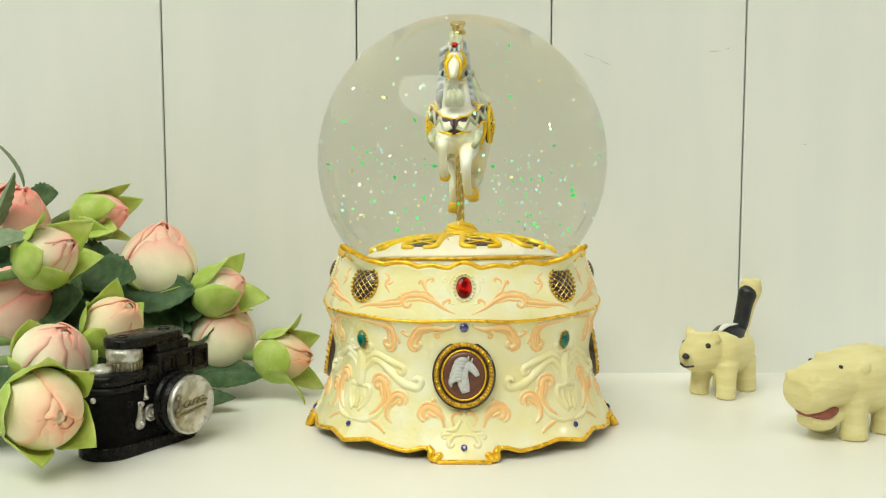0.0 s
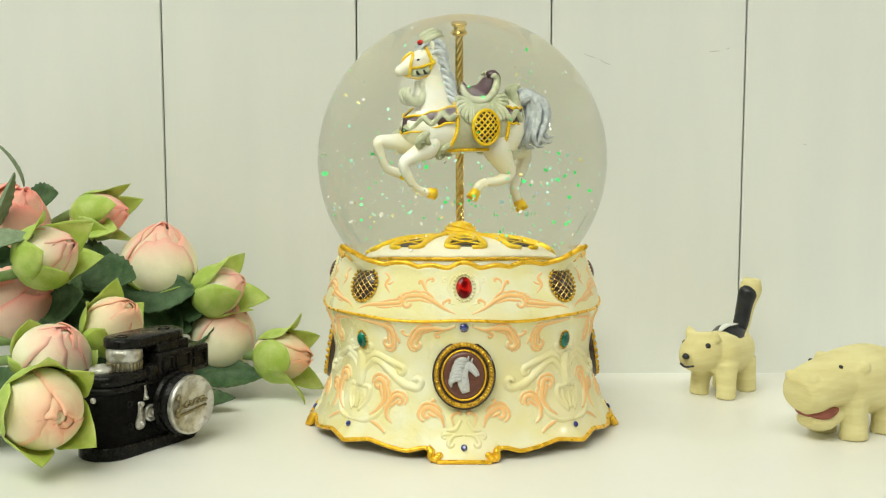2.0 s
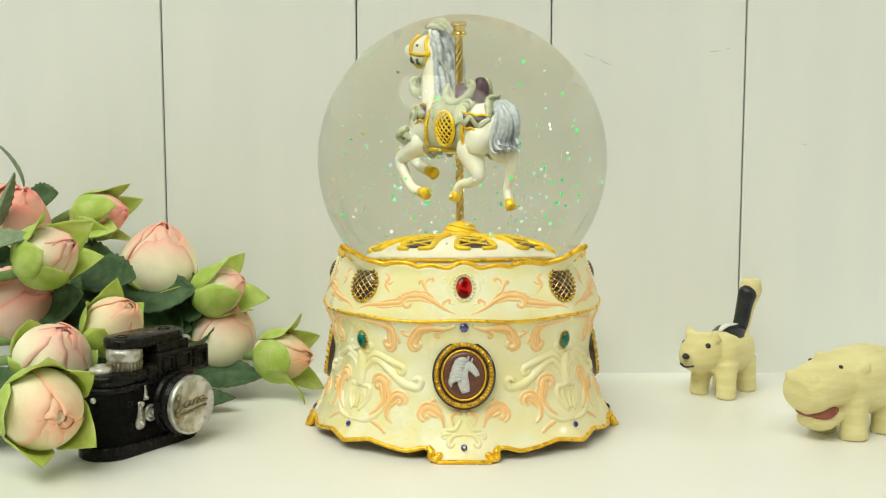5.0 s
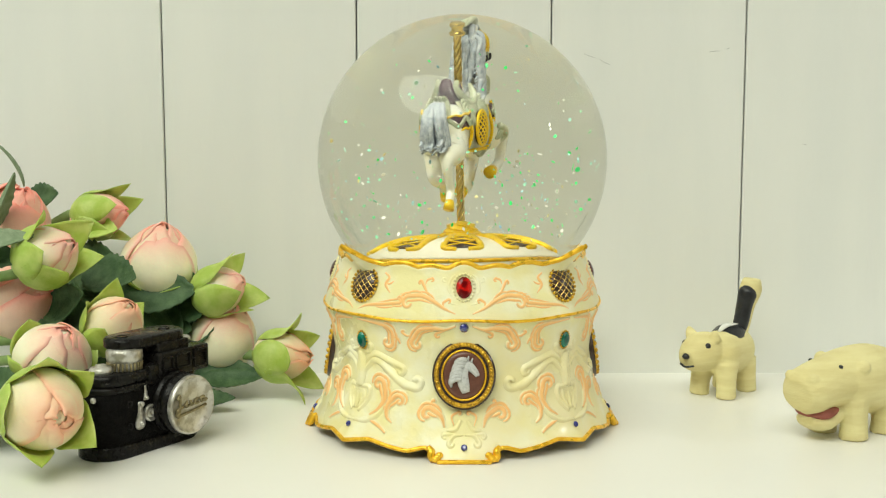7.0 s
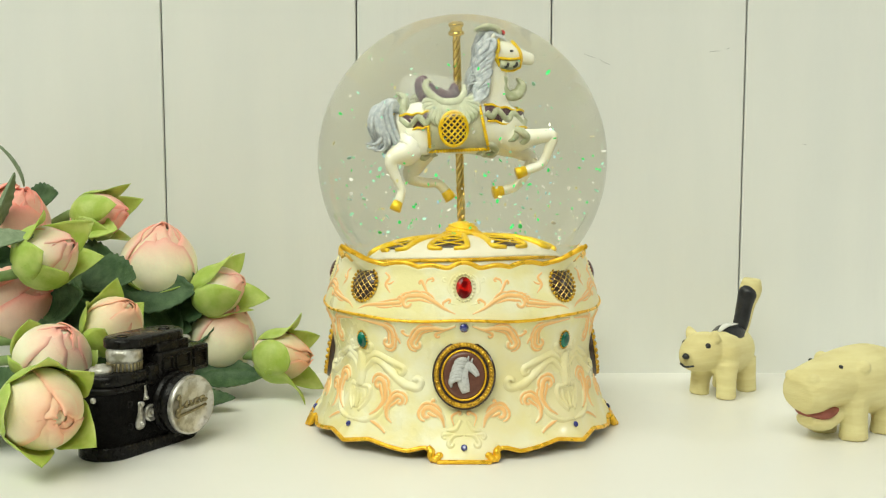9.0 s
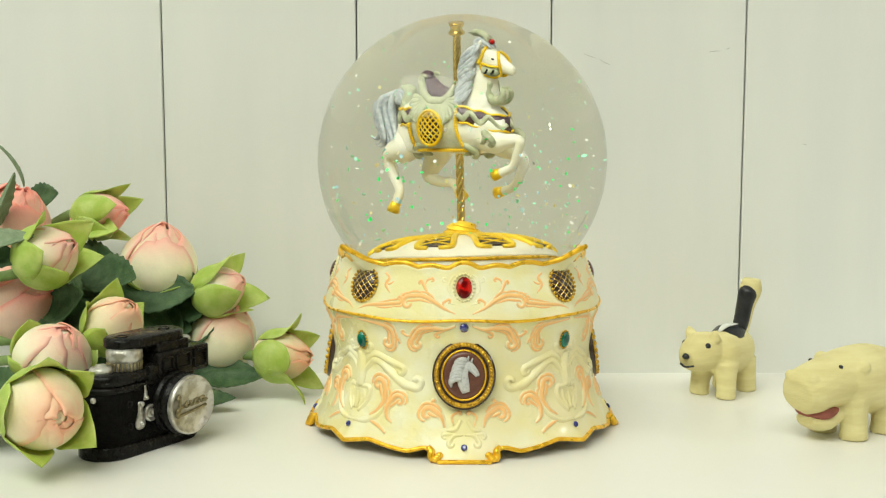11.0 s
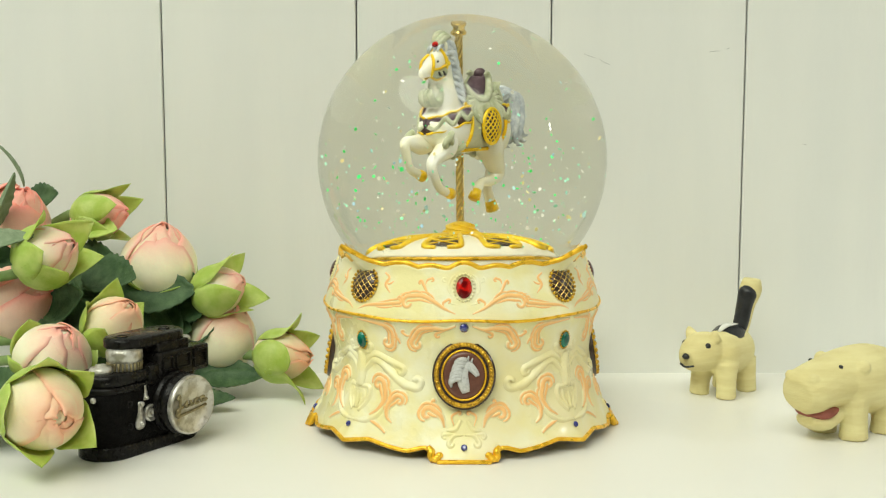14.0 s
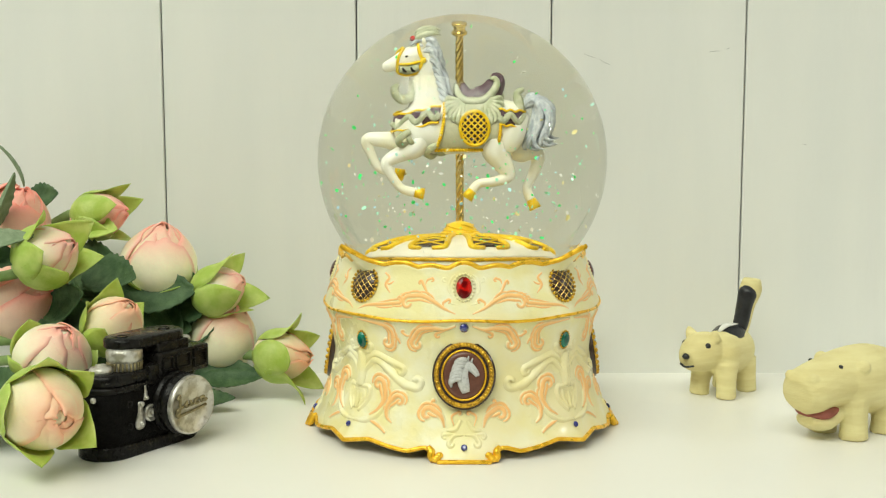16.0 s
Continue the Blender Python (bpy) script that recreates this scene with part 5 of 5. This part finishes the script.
def build_skunk():
    mm = 0.001
    sk = thing("wooden_skunk", "pale carved wooden skunk figure with black painted tail", "figurine", pose(0.1025, 0.0385, 0.0, 0, 0, 0))
    R = Matrix.Rotation(radians(-130), 3, "Z")

    def P(f, s, z):
        """f to the nose, s to its left."""
        return R @ Vector((f * mm, s * mm, z * mm))
    bm = bmesh.new()
    tube(bm, [P(-12.5, 0, 14.5), P(-9, 0, 16), P(0, 0, 16.2), P(6, 0, 16.2), P(9, -1, 16)], [5 * mm, 8.8 * mm, 8.9 * mm, 8.6 * mm, 5.5 * mm], 16, 14)
    tube(bm, [P(5, 0, 17), P(10, -3, 17.6), P(13.5, -4.4, 17.0), P(17, -5.2, 15.8), P(19.4, -5.6, 15.2)], [6.5 * mm, 7.8 * mm, 7.3 * mm, 5.6 * mm, 3.6 * mm], 16, 14)
    for f, s in ((7.6, 5.0), (6.4, -6.4), (-9.4, 5.0), (-9.4, -5.0)):
        tube(bm, [P(f * 0.9, s * 0.8, 13), P(f, s, 6), P(f * 1.03, s * 1.05, 0.0)], [5.2 * mm, 3.9 * mm, 3.9 * mm], 14, 8)
    for f, s in ((12.0, 2.0), (10.0, -9.6)):
        tube(bm, [P(f * 0.96, s * 0.9, 22.4), P(f, s, 25.0), P(f * 1.01, s * 1.04, 26.6)], [2.6 * mm, 1.8 * mm, 0.6 * mm], 10, 6)
    tube(bm, [P(-10, 0, 18), P(-13, 1.0, 25), P(-15, 1.6, 33), P(-16.5, 2.5, 39), P(-17.0, 2.8, 43.5)], [3.3 * mm, 3.1 * mm, 3.5 * mm, 4.5 * mm, 3.4 * mm], 14, 16)
    soft_mesh("body", bm, PALE_WOOD, sk, 0.0005, 8)
    bm = bmesh.new()
    tube(bm, [P(-9.2, 0, 20.5), P(-11.2, 1.2, 25.5), P(-13.0, 1.8, 33), P(-14.2, 2.5, 38), P(-14.8, 2.7, 40.5)], [2.8 * mm, 3.0 * mm, 3.2 * mm, 3.7 * mm, 2.4 * mm], 14, 16)
    part("tail_stripe", bm, PAINT_BLACK, sk, "glossy black painted tail front")
    bm = bmesh.new()
    tube(bm, [P(-11.0, 0, 18.6), P(-7, 0, 19.8), P(0, 0, 20.2), P(5.0, -0.5, 20.4)], [4.6 * mm, 6.5 * mm, 6.6 * mm, 4.2 * mm], 14, 12)
    part("back_patch", bm, PAINT_BLACK, sk, "black painted back")
    bm = bmesh.new()
    tube(bm, [P(-8, 1.2, 26.2), P(-3, 1.2, 26.7), P(1, 0.8, 26.7), P(5.0, 0.2, 25.0)], [0.7 * mm, 1.5 * mm, 1.6 * mm, 0.7 * mm], 10, 10, 0.4, (0, 0, 1))
    part("back_stripe", bm, PAINT_WHITE, sk, "white stripe over the back")
    bm = bmesh.new()
    ball(bm, P(20.1, -5.6, 16.9), (1.5 * mm, 1.5 * mm, 1.2 * mm), 12)
    part("nose", bm, PAINT_BLACK, sk)
    for f, s in ((15.4, 0.9), (14.6, -9.0)):
        bm = bmesh.new()
        ball(bm, P(f, s, 20.9), 1.25 * mm, 10)
        part("eye", bm, PAINT_BLACK, sk)
    bm = bmesh.new()
    tube(bm, [P(19.0, -8.4, 13.6), P(20.3, -5.7, 12.9), P(19.2, -2.6, 13.4)], 0.4 * mm, 6, 8)
    part("mouth", bm, PAINT_BLACK, sk)


def build_hippo():
    mm = 0.001
    hi = thing("wooden_hippo", "pale carved wooden hippo figure with a red open mouth", "figurine", pose(0.1273, -0.0205, 0.0, 0, 0, 0))
    R = Matrix.Rotation(radians(212), 3, "Z")

    def P(f, s, z):
        """f to the nose, s to its left."""
        return R @ Vector((f * mm, s * mm, z * mm))
    bm = bmesh.new()
    tube(bm, [P(-27, 0, 16), P(-23, 0, 17), P(-14, 0, 18), P(-6, 0, 18), P(2, 0, 17.8), P(6, 0, 17.5)], [5 * mm, 9.8 * mm, 11.8 * mm, 11.8 * mm, 10.8 * mm, 8 * mm], 20, 20)
    tube(bm, [P(-1, 0, 19.0), P(6, 0, 19.0), P(12, 0, 18.2), P(17, 0, 16.8), P(20.5, 0, 16.0)], [10.6 * mm, 10.0 * mm, 9.4 * mm, 8.9 * mm, 6.4 * mm], 18, 16, 0.86, (0, 0, 1))
    tube(bm, [P(3, 0, 10.4), P(9, 0, 7.2), P(13, 0, 6.8), P(16.6, 0, 7.4)], [6.5 * mm, 7.2 * mm, 6.6 * mm, 3.6 * mm], 16, 12, 0.5, (0, 0, 1))
    for f, s in ((0.0, 6.3), (0.0, -6.3), (-16, 6.3), (-16, -6.3)):
        tube(bm, [P(f, s * 0.85, 13), P(f, s, 6), P(f, s * 1.03, 0.0)], [5.6 * mm, 4.5 * mm, 4.9 * mm], 16, 8)
    for s in (1, -1):
        ball(bm, P(18.6, 4.6 * s, 22.0), (2.3 * mm, 2.0 * mm, 1.9 * mm), 10)
        tube(bm, [P(0.5, 8.6 * s, 23.5), P(-1.0, 9.0 * s, 25.0), P(-2.5, 9.0 * s, 26.0)], [2.0 * mm, 2.3 * mm, 1.4 * mm], 10, 6)
    soft_mesh("body", bm, PALE_WOOD, hi, 0.0005, 8)
    bm = bmesh.new()
    tube(bm, [P(5, 0, 10.4), P(11, 0, 10.2), P(14.0, 0, 10.0), P(16.6, 0, 10.2)], [5.0 * mm, 7.35 * mm, 6.9 * mm, 3.7 * mm], 20, 12, 0.38, (0, 0, 1))
    part("mouth", bm, MOUTH, hi, "red-brown painted mouth")
    for s in (1, -1):
        bm = bmesh.new()
        ball(bm, P(7.5, 6.2 * s, 25.2), 0.85 * mm, 10)
        part("eye", bm, PAINT_BLACK, hi)


build_skunk()
build_hippo()


# ---- what moves ----
def motions():
    turn = 27.69
    lean = Matrix.Rotation(radians(-1.0), 4, "Y")
    rows = []
    for k in range(17):
        h = Matrix.Rotation(radians(-90 - turn * (k + 0.2)), 4, "Z")
        rows.append((float(k), Matrix.Translation(CENTRE + Vector((-0.0006, 0, 0))) @ lean @ h @ Matrix.Rotation(radians(-0.7), 4, "Y")))
    walk(horse, rows)
    for g, ob in enumerate(flakes):
        speed = (14, -9, 20, 11, -16, 24, 8, -12, 17, 28)[g]
        rows = []
        for k in range(0, 17, 2):
            m = Matrix.Translation(CENTRE + Vector((0, 0, 0.0009 * math.sin(k * 0.5 + g)))) @ Matrix.Rotation(radians(2.5 * math.sin(k * 0.4 + 2 * g)), 4, "X") @ Matrix.Rotation(radians(-speed * k + 37 * g), 4, "Z")
            rows.append((float(k), m))
        walk(ob, rows)


motions()
